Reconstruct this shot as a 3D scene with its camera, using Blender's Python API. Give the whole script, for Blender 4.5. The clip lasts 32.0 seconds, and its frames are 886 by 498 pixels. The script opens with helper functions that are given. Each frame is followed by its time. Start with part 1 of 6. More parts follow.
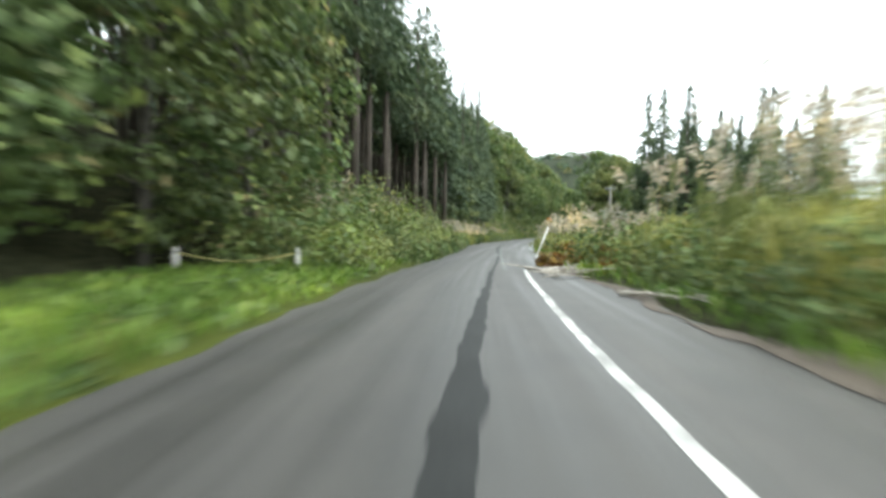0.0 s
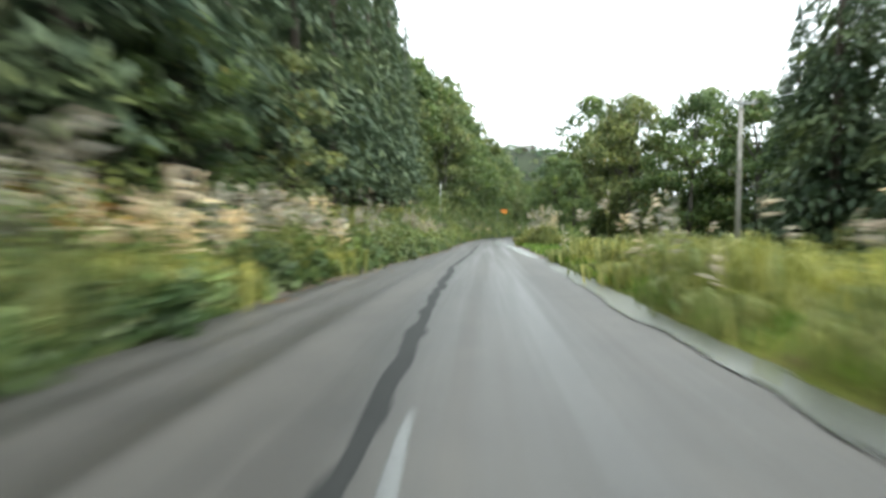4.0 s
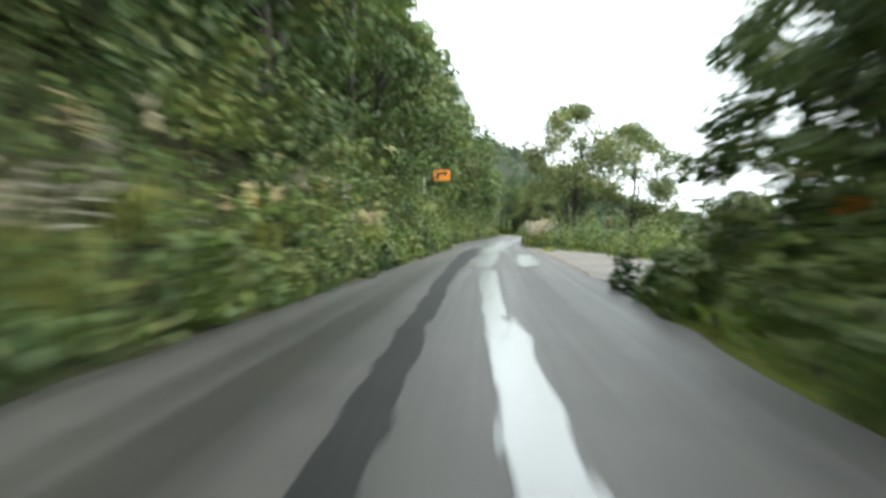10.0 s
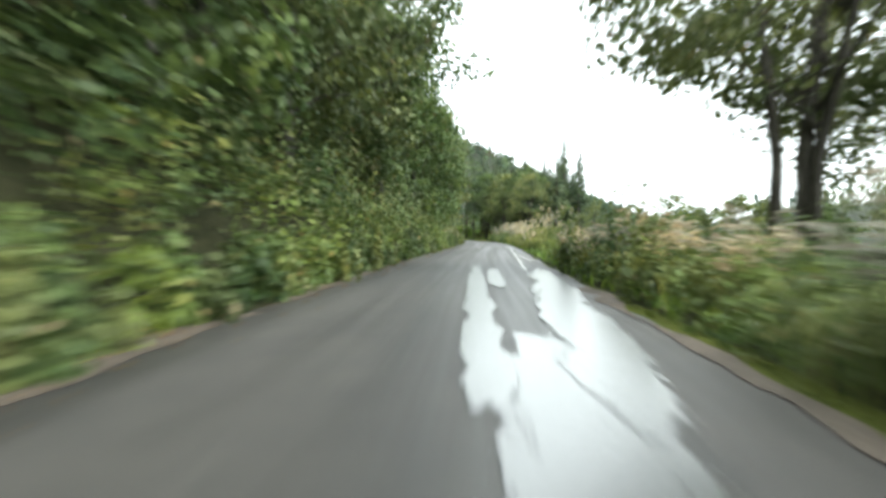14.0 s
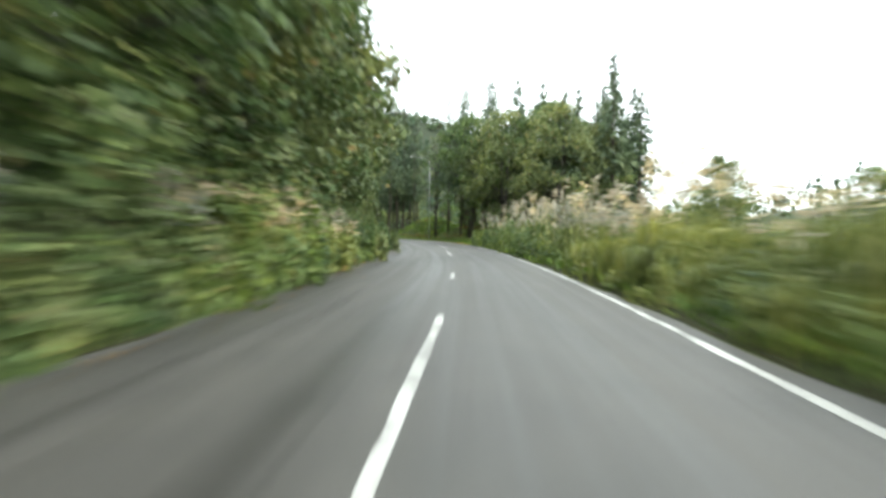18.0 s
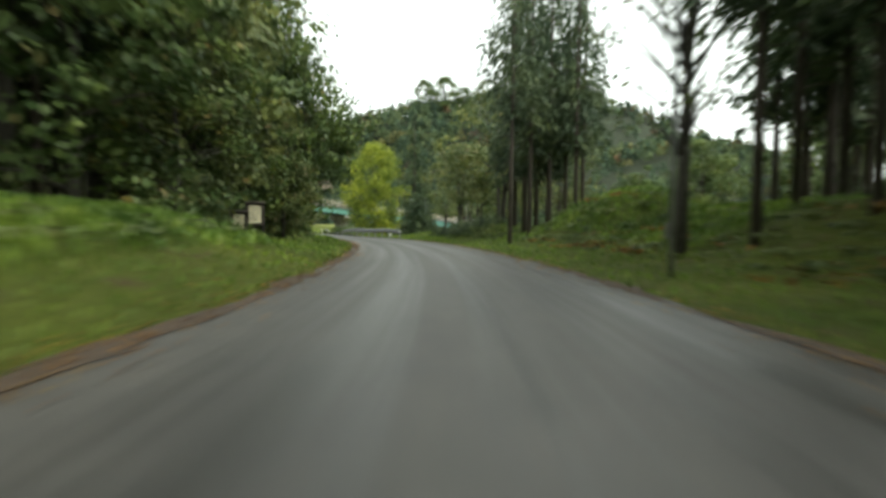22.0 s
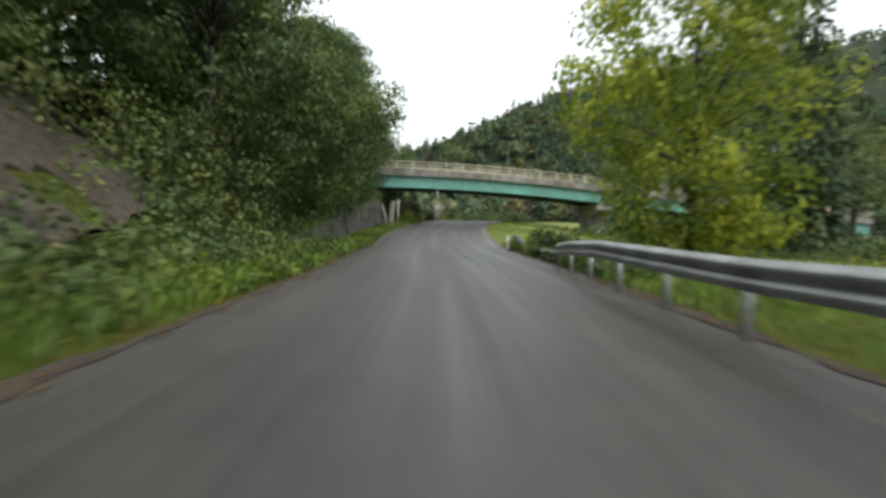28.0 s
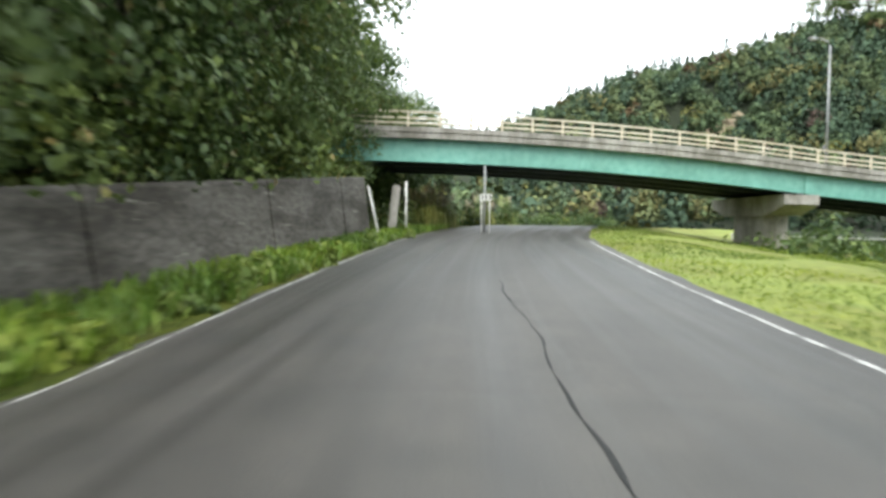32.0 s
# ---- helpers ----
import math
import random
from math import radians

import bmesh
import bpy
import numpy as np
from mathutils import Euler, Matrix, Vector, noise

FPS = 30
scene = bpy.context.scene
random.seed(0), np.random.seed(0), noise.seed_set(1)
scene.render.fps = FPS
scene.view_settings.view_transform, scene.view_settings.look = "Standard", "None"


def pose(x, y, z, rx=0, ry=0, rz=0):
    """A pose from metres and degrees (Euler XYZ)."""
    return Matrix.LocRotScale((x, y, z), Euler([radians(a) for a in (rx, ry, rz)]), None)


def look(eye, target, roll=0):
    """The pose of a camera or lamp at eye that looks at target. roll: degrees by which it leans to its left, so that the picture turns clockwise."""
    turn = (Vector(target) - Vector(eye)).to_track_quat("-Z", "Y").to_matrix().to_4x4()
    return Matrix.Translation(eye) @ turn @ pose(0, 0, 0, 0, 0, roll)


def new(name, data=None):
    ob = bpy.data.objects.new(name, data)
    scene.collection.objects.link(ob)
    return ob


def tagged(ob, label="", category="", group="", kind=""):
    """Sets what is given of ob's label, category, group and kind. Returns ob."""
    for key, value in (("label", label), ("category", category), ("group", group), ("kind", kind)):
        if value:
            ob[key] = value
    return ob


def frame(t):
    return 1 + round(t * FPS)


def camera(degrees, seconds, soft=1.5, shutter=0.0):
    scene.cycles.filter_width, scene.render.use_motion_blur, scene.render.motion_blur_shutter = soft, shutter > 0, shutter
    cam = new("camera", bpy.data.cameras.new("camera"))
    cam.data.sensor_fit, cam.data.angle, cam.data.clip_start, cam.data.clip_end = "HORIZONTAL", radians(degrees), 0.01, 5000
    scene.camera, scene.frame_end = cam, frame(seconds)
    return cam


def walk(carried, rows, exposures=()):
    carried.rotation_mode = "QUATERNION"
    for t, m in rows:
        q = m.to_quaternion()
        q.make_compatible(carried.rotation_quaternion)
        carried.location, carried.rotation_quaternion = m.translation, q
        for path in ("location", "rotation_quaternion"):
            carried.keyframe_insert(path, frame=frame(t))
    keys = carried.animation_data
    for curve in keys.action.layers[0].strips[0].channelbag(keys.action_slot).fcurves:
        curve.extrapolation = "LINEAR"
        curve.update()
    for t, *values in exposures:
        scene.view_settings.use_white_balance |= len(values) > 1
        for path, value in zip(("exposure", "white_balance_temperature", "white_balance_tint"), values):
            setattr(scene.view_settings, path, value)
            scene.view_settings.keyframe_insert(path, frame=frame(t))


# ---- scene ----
# ---------------------------------------------------------------- camera and its drive
PITCH_YAW = [
    (0.0, 0.00, 0.00, -1.66, 13.32),
    (0.5, -1.14, 6.36, -1.92, 12.76),
    (1.0, -2.19, 12.68, -1.67, 11.90),
    (1.5, -3.13, 18.99, -1.32, 10.89),
    (2.0, -3.96, 25.31, -1.66, 9.74),
    (2.5, -4.64, 31.70, -1.54, 8.38),
    (3.0, -5.25, 38.16, -1.73, 8.27),
    (3.5, -5.86, 44.70, -1.85, 8.25),
    (4.0, -6.42, 51.32, -1.81, 7.10),
    (4.5, -6.85, 58.03, -1.81, 6.01),
    (5.0, -7.18, 64.82, -1.82, 5.60),
    (5.5, -7.51, 71.62, -1.87, 5.80),
    (6.0, -7.86, 78.33, -1.92, 5.94),
    (6.5, -8.20, 84.83, -1.99, 5.87),
    (7.0, -8.50, 91.12, -1.85, 5.30),
    (7.5, -8.71, 97.35, -2.00, 4.32),
    (8.0, -8.84, 103.63, -1.89, 3.91),
    (8.5, -8.90, 110.01, -1.75, 3.00),
    (9.0, -8.86, 116.50, -1.70, 2.14),
    (9.5, -8.73, 123.07, -1.48, 1.38),
    (10.0, -8.50, 129.66, -1.85, 0.32),
    (10.5, -8.12, 136.15, -1.93, -1.27),
    (11.0, -7.58, 142.48, -1.96, -2.49),
    (11.5, -7.01, 148.60, -1.64, -2.17),
    (12.0, -6.51, 154.48, -1.88, -1.67),
    (12.5, -6.08, 160.04, -2.03, -1.40),
    (13.0, -5.68, 165.38, -1.62, -1.47),
    (13.5, -5.24, 170.74, -1.02, -2.19),
    (14.0, -4.69, 176.28, -1.41, -3.35),
    (14.5, -4.02, 182.13, -0.92, -3.76),
    (15.0, -3.27, 188.41, -1.60, -4.04),
    (15.5, -2.43, 195.19, -1.75, -4.33),
    (16.0, -1.48, 202.48, -1.79, -4.71),
    (16.5, -0.40, 210.30, -1.81, -5.14),
    (17.0, 0.81, 218.58, -2.75, -5.70),
    (17.5, 2.10, 227.24, -1.81, -5.32),
    (18.0, 3.36, 236.14, -1.73, -4.93),
    (18.5, 4.54, 245.11, -0.80, -4.20),
    (19.0, 5.55, 253.91, -1.75, -2.88),
    (19.5, 6.23, 262.37, -0.70, -0.39),
    (20.0, 6.55, 270.41, -2.14, 1.63),
    (20.5, 6.57, 278.07, -2.31, 3.92),
    (21.0, 6.29, 285.35, -2.15, 6.28),
    (21.5, 5.78, 292.19, -1.83, 7.99),
    (22.0, 5.10, 298.58, -2.15, 10.14),
    (22.5, 4.23, 304.53, -2.23, 12.34),
    (23.0, 3.20, 310.03, -2.40, 14.58),
    (23.5, 2.06, 315.10, -2.46, 16.57),
    (24.0, 0.83, 319.87, -2.70, 18.24),
    (24.5, -0.52, 324.50, -2.67, 20.01),
    (25.0, -2.02, 329.09, -2.70, 22.05),
    (25.5, -3.66, 333.52, -2.22, 24.56),
    (26.0, -5.39, 337.62, -1.90, 27.03),
    (26.5, -7.14, 341.33, -1.84, 29.11),
    (27.0, -8.87, 344.72, -1.89, 31.10),
    (27.5, -10.63, 347.85, -2.15, 33.28),
    (28.0, -12.45, 350.81, -2.55, 35.82),
    (28.5, -14.37, 353.64, -2.14, 38.28),
    (29.0, -16.44, 356.43, -1.90, 40.49),
    (29.5, -18.65, 359.26, -1.95, 41.19),
    (30.0, -20.89, 362.11, -1.96, 40.94),
    (30.5, -23.01, 364.83, -1.60, 40.49),
    (31.0, -24.89, 367.29, -1.88, 40.17),
    (31.5, -26.51, 369.42, -1.79, 40.04),
    (32.0, -27.86, 371.21, -1.99, 39.89),
]
cam = camera(74.9, 32.0, soft=3.2, shutter=1.0)
rows = []
for t, x, y, pitch, yaw in PITCH_YAW:
    p, w = radians(pitch), radians(yaw)
    way = Vector((-math.sin(w) * math.cos(p), math.cos(w) * math.cos(p), math.sin(p)))
    eye = Vector((x, y, 1.12))
    rows.append((t, look(eye, eye + way * 10, 0.78)))
walk(cam, rows, exposures=[(t, e, k, q) for t, e, k, q in ((0.0, 1.0, 6300, 2), (2.0, 1.15, 6300, 2), (19.0, 1.15, 6400, 0), (20.0, 0.75, 6700, -3), (21.0, 0.4, 6900, -4), (22.0, 0.42, 6800, -2), (23.0, 0.5, 6600, 0), (24.0, 0.35, 6500, 2), (25.0, -0.3, 6500, 6), (26.5, -0.1, 6500, 6), (28.0, 0.1, 6500, 6), (29.0, 0.7, 6500, 6), (30.0, 0.9, 6500, 6), (32.0, 0.95, 6400, 6))])

# ---------------------------------------------------------------- overcast sky and weak sun
world = bpy.data.worlds.new("world")
scene.world = world
world.use_nodes = True
wn = world.node_tree
wn.nodes.clear()
w_sky = wn.nodes.new("ShaderNodeTexSky")
w_sky.sky_type, w_sky.sun_disc = "NISHITA", False
w_sky.sun_elevation, w_sky.sun_rotation = radians(52), radians(130)
w_sky.air_density, w_sky.dust_density, w_sky.ozone_density = 1.0, 6.0, 1.0
w_cloud = wn.nodes.new("ShaderNodeMix")
w_cloud.data_type = "RGBA"
w_cloud.inputs[0].default_value = 0.85
w_cloud.inputs[7].default_value = (11.5, 11.9, 12.2, 1)
w_bg = wn.nodes.new("ShaderNodeBackground")
w_bg.inputs[1].default_value = 0.12
w_out = wn.nodes.new("ShaderNodeOutputWorld")
wn.links.new(w_sky.outputs[0], w_cloud.inputs[6])
wn.links.new(w_cloud.outputs[2], w_bg.inputs[0])
wn.links.new(w_bg.outputs[0], w_out.inputs[0])
sun = new("sun", bpy.data.lights.new("sun", "SUN"))
sun.data.energy, sun.data.angle, sun.data.color = 1.6, radians(30), (1.0, 0.98, 0.94)
sun.matrix_world = look((77, -64, 130), (0, 0, 0))


# ---------------------------------------------------------------- materials
def mat(name, rough=0.8, metal=0.0):
    m = bpy.data.materials.new(name)
    m.use_nodes = True
    b = m.node_tree.nodes["Principled BSDF"]
    b.inputs["Roughness"].default_value, b.inputs["Metallic"].default_value = rough, metal
    return m, m.node_tree, b


def noise_node(nt, scale, detail=4.0, rough=0.55, coords="Object", stretch=(1, 1, 1)):
    tc = nt.nodes.new("ShaderNodeTexCoord")
    mp = nt.nodes.new("ShaderNodeMapping")
    mp.inputs["Scale"].default_value = stretch
    nz = nt.nodes.new("ShaderNodeTexNoise")
    nz.inputs["Scale"].default_value, nz.inputs["Detail"].default_value, nz.inputs["Roughness"].default_value = scale, detail, rough
    nt.links.new(tc.outputs[coords], mp.inputs[0])
    nt.links.new(mp.outputs[0], nz.inputs["Vector"])
    return nz


def ramp(nt, src, stops):
    r = nt.nodes.new("ShaderNodeValToRGB")
    while len(r.color_ramp.elements) < len(stops):
        r.color_ramp.elements.new(0.5)
    for el, (p, c) in zip(r.color_ramp.elements, stops):
        el.position, el.color = p, (*c, 1) if len(c) == 3 else c
    nt.links.new(src, r.inputs[0])
    return r


def mixed(nt, fac, a, b, how="MIX"):
    m = nt.nodes.new("ShaderNodeMix")
    m.data_type, m.blend_type = "RGBA", how
    for sock, v in ((m.inputs[0], fac), (m.inputs[6], a), (m.inputs[7], b)):
        if isinstance(v, bpy.types.NodeSocket):
            nt.links.new(v, sock)
        else:
            sock.default_value = v if not isinstance(v, tuple) or len(v) == 4 else (*v, 1)
    return m.outputs[2]


def bump(nt, b, src, strength, dist):
    n = nt.nodes.new("ShaderNodeBump")
    n.inputs["Strength"].default_value, n.inputs["Distance"].default_value = strength, dist
    nt.links.new(src, n.inputs["Height"])
    nt.links.new(n.outputs[0], b.inputs["Normal"])


def two_scale(name, dark, light, small, large, rough=0.85, metal=0.0, relief=0.4, dist=0.01, stain=None, stretch=(1, 1, 1)):
    """A surface of two colours in fine grain, stained at a larger scale."""
    m, nt, b = mat(name, rough, metal)
    fine, big = noise_node(nt, small, 6, stretch=stretch), noise_node(nt, large, 3, stretch=stretch)
    grain = ramp(nt, fine.outputs["Fac"], [(0.3, dark), (0.7, light)])
    patch = ramp(nt, big.outputs["Fac"], [(0.35, (0.62, 0.62, 0.6) if stain is None else stain), (0.62, (1, 1, 1))])
    nt.links.new(mixed(nt, 1.0, grain.outputs[0], patch.outputs[0], "MULTIPLY"), b.inputs["Base Color"])
    bump(nt, b, fine.outputs["Fac"], relief, dist)
    return m


def leafy(name, stops, gloss=0.45, glow=0.3, per_thing=0.35):
    """Leaves: each leaf its own shade, each plant a little apart from its neighbour; light passes through in part."""
    m, nt, b = mat(name, gloss)
    b.inputs["Specular IOR Level"].default_value = 0.22
    geo = nt.nodes.new("ShaderNodeNewGeometry")
    info = nt.nodes.new("ShaderNodeObjectInfo")
    col = ramp(nt, geo.outputs["Random Per Island"], stops)
    shade = ramp(nt, info.outputs["Random"], [(0.0, (1 - per_thing, 1 - per_thing * 0.8, 1 - per_thing)), (1.0, (1, 1, 1))])
    big = noise_node(nt, 0.38, 4, coords="Object")
    drift = ramp(nt, big.outputs["Fac"], [(0.34, (0.42, 0.5, 0.5)), (0.5, (0.92, 0.92, 0.9)), (0.66, (1.5, 1.36, 0.98))])
    c = mixed(nt, 1.0, mixed(nt, 1.0, col.outputs[0], shade.outputs[0], "MULTIPLY"), drift.outputs[0], "MULTIPLY")
    nt.links.new(c, b.inputs["Base Color"])
    tr = nt.nodes.new("ShaderNodeBsdfTranslucent")
    nt.links.new(c, tr.inputs[0])
    mx = nt.nodes.new("ShaderNodeMixShader")
    mx.inputs[0].default_value = glow
    nt.links.new(b.outputs[0], mx.inputs[1])
    nt.links.new(tr.outputs[0], mx.inputs[2])
    nt.links.new(mx.outputs[0], nt.nodes["Material Output"].inputs[0])
    return m


M_ASPHALT, nt, b = mat("asphalt", 0.5)
fine, mid = noise_node(nt, 60, 5), noise_node(nt, 1.6, 6)
lanes = noise_node(nt, 1.0, 4, coords="UV", stretch=(1.5, 0.025, 1))
big = noise_node(nt, 1.0, 4, coords="UV", stretch=(0.35, 0.09, 1))
grain = ramp(nt, fine.outputs["Fac"], [(0.3, (0.037, 0.0365, 0.036)), (0.72, (0.08, 0.0785, 0.076))])
wear = ramp(nt, mid.outputs["Fac"], [(0.3, (0.8, 0.8, 0.8)), (0.7, (1.12, 1.1, 1.08))])
track = ramp(nt, lanes.outputs["Fac"], [(0.36, (0.74, 0.73, 0.72)), (0.62, (1.22, 1.2, 1.17))])
wet = ramp(nt, big.outputs["Fac"], [(0.36, (0.72, 0.71, 0.7)), (0.58, (1.05, 1.03, 1.0))])
c = mixed(nt, 1.0, mixed(nt, 1.0, mixed(nt, 1.0, grain.outputs[0], wear.outputs[0], "MULTIPLY"), track.outputs[0], "MULTIPLY"), wet.outputs[0], "MULTIPLY")
nt.links.new(c, b.inputs["Base Color"])
damp = ramp(nt, lanes.outputs["Fac"], [(0.36, (0.4, 0.4, 0.4)), (0.6, (0.62, 0.62, 0.62))])
nt.links.new(damp.outputs[0], b.inputs["Roughness"])
bump(nt, b, fine.outputs["Fac"], 0.5, 0.006)

M_LAYBY = two_scale("old_concrete_asphalt", (0.1, 0.081, 0.066), (0.19, 0.162, 0.137), 40, 0.5, 0.6, relief=0.4)
M_GROUND, nt, b = mat("grassy_soil", 0.95)
b.inputs["Specular IOR Level"].default_value = 0.1
fine, mid, big = noise_node(nt, 9, 6), noise_node(nt, 0.9, 5), noise_node(nt, 0.12, 4)
grass = ramp(nt, fine.outputs["Fac"], [(0.25, (0.03, 0.042, 0.01)), (0.75, (0.09, 0.105, 0.024))])
soil = ramp(nt, fine.outputs["Fac"], [(0.25, (0.035, 0.026, 0.016)), (0.75, (0.09, 0.07, 0.042))])
mask = ramp(nt, mid.outputs["Fac"], [(0.58, (0, 0, 0)), (0.72, (1, 1, 1))])
drift = ramp(nt, big.outputs["Fac"], [(0.32, (0.55, 0.62, 0.55)), (0.68, (1.3, 1.2, 0.95))])
nt.links.new(mixed(nt, 1.0, mixed(nt, mask.outputs[0], grass.outputs[0], soil.outputs[0]), drift.outputs[0], "MULTIPLY"), b.inputs["Base Color"])
bump(nt, b, mid.outputs["Fac"], 0.9, 0.35)

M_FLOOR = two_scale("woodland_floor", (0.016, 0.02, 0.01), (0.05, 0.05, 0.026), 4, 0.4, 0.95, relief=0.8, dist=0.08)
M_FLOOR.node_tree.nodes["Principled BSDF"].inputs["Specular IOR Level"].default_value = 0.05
M_LAWN = two_scale("lawn_turf", (0.125, 0.165, 0.03), (0.225, 0.27, 0.05), 5, 0.32, 0.95, relief=0.5, dist=0.03, stain=(0.82, 0.66, 0.62))
M_FAR = two_scale("far_wood_floor", (0.016, 0.024, 0.012), (0.036, 0.048, 0.02), 0.6, 0.05, 0.95, relief=0.6, dist=0.4)
M_SOIL = two_scale("bare_earth", (0.05, 0.04, 0.03), (0.13, 0.105, 0.08), 5, 0.6, 0.95, relief=0.9, dist=0.12)
M_SILT = two_scale("washed_silt", (0.06, 0.047, 0.036), (0.13, 0.103, 0.078), 14, 1.2, 0.8, relief=0.5, dist=0.02)
M_LITTER = two_scale("leaf_litter", (0.03, 0.023, 0.016), (0.1, 0.064, 0.04), 30, 1.5, 0.85, relief=0.8, dist=0.02)
M_TAR = two_scale("wet_tar_joint", (0.008, 0.009, 0.009), (0.024, 0.025, 0.024), 20, 1.5, 0.62, relief=0.3)
M_TAR.node_tree.nodes["Principled BSDF"].inputs["Specular IOR Level"].default_value = 0.22
M_PAINT = two_scale("worn_white_road_paint", (0.5, 0.5, 0.48), (0.8, 0.8, 0.78), 30, 2.2, 0.55, relief=0.3, stain=(0.55, 0.54, 0.52))
nt, b = M_PAINT.node_tree, M_PAINT.node_tree.nodes["Principled BSDF"]
worn = ramp(nt, noise_node(nt, 2.6, 8, 0.75).outputs["Fac"], [(0.44, (0, 0, 0)), (0.6, (1, 1, 1))])
old = b.inputs["Base Color"].links[0].from_socket
nt.links.new(mixed(nt, worn.outputs[0], old, (0.13, 0.127, 0.122)), b.inputs["Base Color"])
M_RUST = two_scale("rusty_seam", (0.09, 0.055, 0.035), (0.19, 0.12, 0.075), 20, 1.5, 0.8)
M_WATER, nt, b = mat("puddle_water", 0.28)
b.inputs["Base Color"].default_value = (0.035, 0.036, 0.034, 1)
b.inputs["Specular IOR Level"].default_value = 1.0
b.inputs["Coat Weight"].default_value, b.inputs["Coat Roughness"].default_value = 1.0, 0.24
bump(nt, b, noise_node(nt, 14, 3).outputs["Fac"], 0.5, 0.03)
shore = nt.nodes.new("ShaderNodeUVMap")
shore.uv_map = "shore"
split = nt.nodes.new("ShaderNodeSeparateXYZ")
nt.links.new(shore.outputs[0], split.inputs[0])
patches = noise_node(nt, 1.0, 7, 0.62, "UV", (3.2, 0.62, 1))
level = nt.nodes.new("ShaderNodeMath")
level.operation = "MULTIPLY_ADD"
nt.links.new(patches.outputs["Fac"], level.inputs[0])
level.inputs[1].default_value = 1.9
nt.links.new(split.outputs[0], level.inputs[2])
film = ramp(nt, level.outputs[0], [(0.0, (0, 0, 0)), (1.0, (1, 1, 1))])
film.color_ramp.elements[0].position, film.color_ramp.elements[1].position = 0.86, 0.93
level2 = nt.nodes.new("ShaderNodeMath")
level2.operation = "MULTIPLY"
nt.links.new(level.outputs[0], level2.inputs[0])
level2.inputs[1].default_value = 0.6
nt.links.new(level2.outputs[0], film.inputs[0])
clear_ = nt.nodes.new("ShaderNodeBsdfTransparent")
wet_mix = nt.nodes.new("ShaderNodeMixShader")
nt.links.new(film.outputs[0], wet_mix.inputs[0])
nt.links.new(clear_.outputs[0], wet_mix.inputs[1])
nt.links.new(b.outputs[0], wet_mix.inputs[2])
nt.links.new(wet_mix.outputs[0], nt.nodes["Material Output"].inputs[0])

M_CONC = two_scale("weathered_concrete", (0.05, 0.046, 0.04), (0.14, 0.13, 0.114), 7, 0.9, 0.9, relief=0.7, dist=0.03, stain=(0.35, 0.33, 0.29), stretch=(0.5, 0.5, 1.6))
nt, b = M_CONC.node_tree, M_CONC.node_tree.nodes["Principled BSDF"]
scrape = ramp(nt, noise_node(nt, 1.0, 5, 0.7, stretch=(0.5, 0.5, 9)).outputs["Fac"], [(0.62, (0, 0, 0)), (0.7, (1, 1, 1))])
old = b.inputs["Base Color"].links[0].from_socket
nt.links.new(mixed(nt, scrape.outputs[0], old, (0.24, 0.225, 0.2)), b.inputs["Base Color"])
M_CONC2 = two_scale("pale_bridge_concrete", (0.25, 0.24, 0.22), (0.42, 0.4, 0.37), 8, 0.9, 0.85, relief=0.4, stain=(0.5, 0.49, 0.46), stretch=(1, 1, 0.4))
M_TEAL = two_scale("teal_girder_paint", (0.13, 0.33, 0.28), (0.2, 0.43, 0.37), 3, 0.4, 0.5, relief=0.1, stain=(0.78, 0.8, 0.78))
# steel with the shade below the deck put into its dark colour
M_SHADESTEEL = two_scale("shaded_underside_steel", (0.02, 0.03, 0.035), (0.045, 0.06, 0.065), 3, 0.4, 0.6, relief=0.1)
M_CREAM = two_scale("cream_rail_paint", (0.55, 0.5, 0.4), (0.72, 0.67, 0.55), 12, 1.0, 0.5, relief=0.1, stain=(0.75, 0.7, 0.62))
M_ZINC = two_scale("galvanised_steel", (0.28, 0.29, 0.3), (0.46, 0.47, 0.48), 14, 1.3, 0.42, 0.55, relief=0.15, stain=(0.6, 0.58, 0.55))
M_WHITE = two_scale("white_enamel", (0.62, 0.62, 0.6), (0.8, 0.8, 0.78), 12, 2.0, 0.45, relief=0.1, stain=(0.75, 0.74, 0.7))
M_BLACK = two_scale("black_sign_film", (0.012, 0.012, 0.014), (0.03, 0.03, 0.032), 10, 2, 0.5, relief=0.05)
M_ORANGE = two_scale("orange_sign_film", (0.72, 0.24, 0.03), (0.85, 0.32, 0.05), 6, 2.0, 0.45, relief=0.05, stain=(0.85, 0.82, 0.8))
M_TAN = two_scale("faded_tan_sign_film", (0.38, 0.31, 0.24), (0.5, 0.42, 0.34), 6, 2.0, 0.5, relief=0.05)
M_DARKWOOD = two_scale("dark_stained_wood", (0.02, 0.017, 0.014), (0.06, 0.045, 0.035), 12, 2, 0.7, relief=0.3, stretch=(1, 1, 0.15))
M_PAPER = two_scale("cream_notice_sheet", (0.7, 0.64, 0.44), (0.82, 0.77, 0.56), 8, 2.5, 0.6, relief=0.05)
M_INK = two_scale("faded_print", (0.3, 0.27, 0.2), (0.42, 0.38, 0.3), 12, 2, 0.7, relief=0.05)
M_BARK = two_scale("cedar_bark", (0.05, 0.04, 0.032), (0.15, 0.125, 0.105), 9, 0.8, 0.95, relief=1.0, dist=0.04, stretch=(1, 1, 0.12))
M_BARK2 = two_scale("grey_bark", (0.045, 0.04, 0.034), (0.13, 0.12, 0.1), 8, 0.9, 0.95, relief=0.9, dist=0.03, stretch=(1, 1, 0.4))
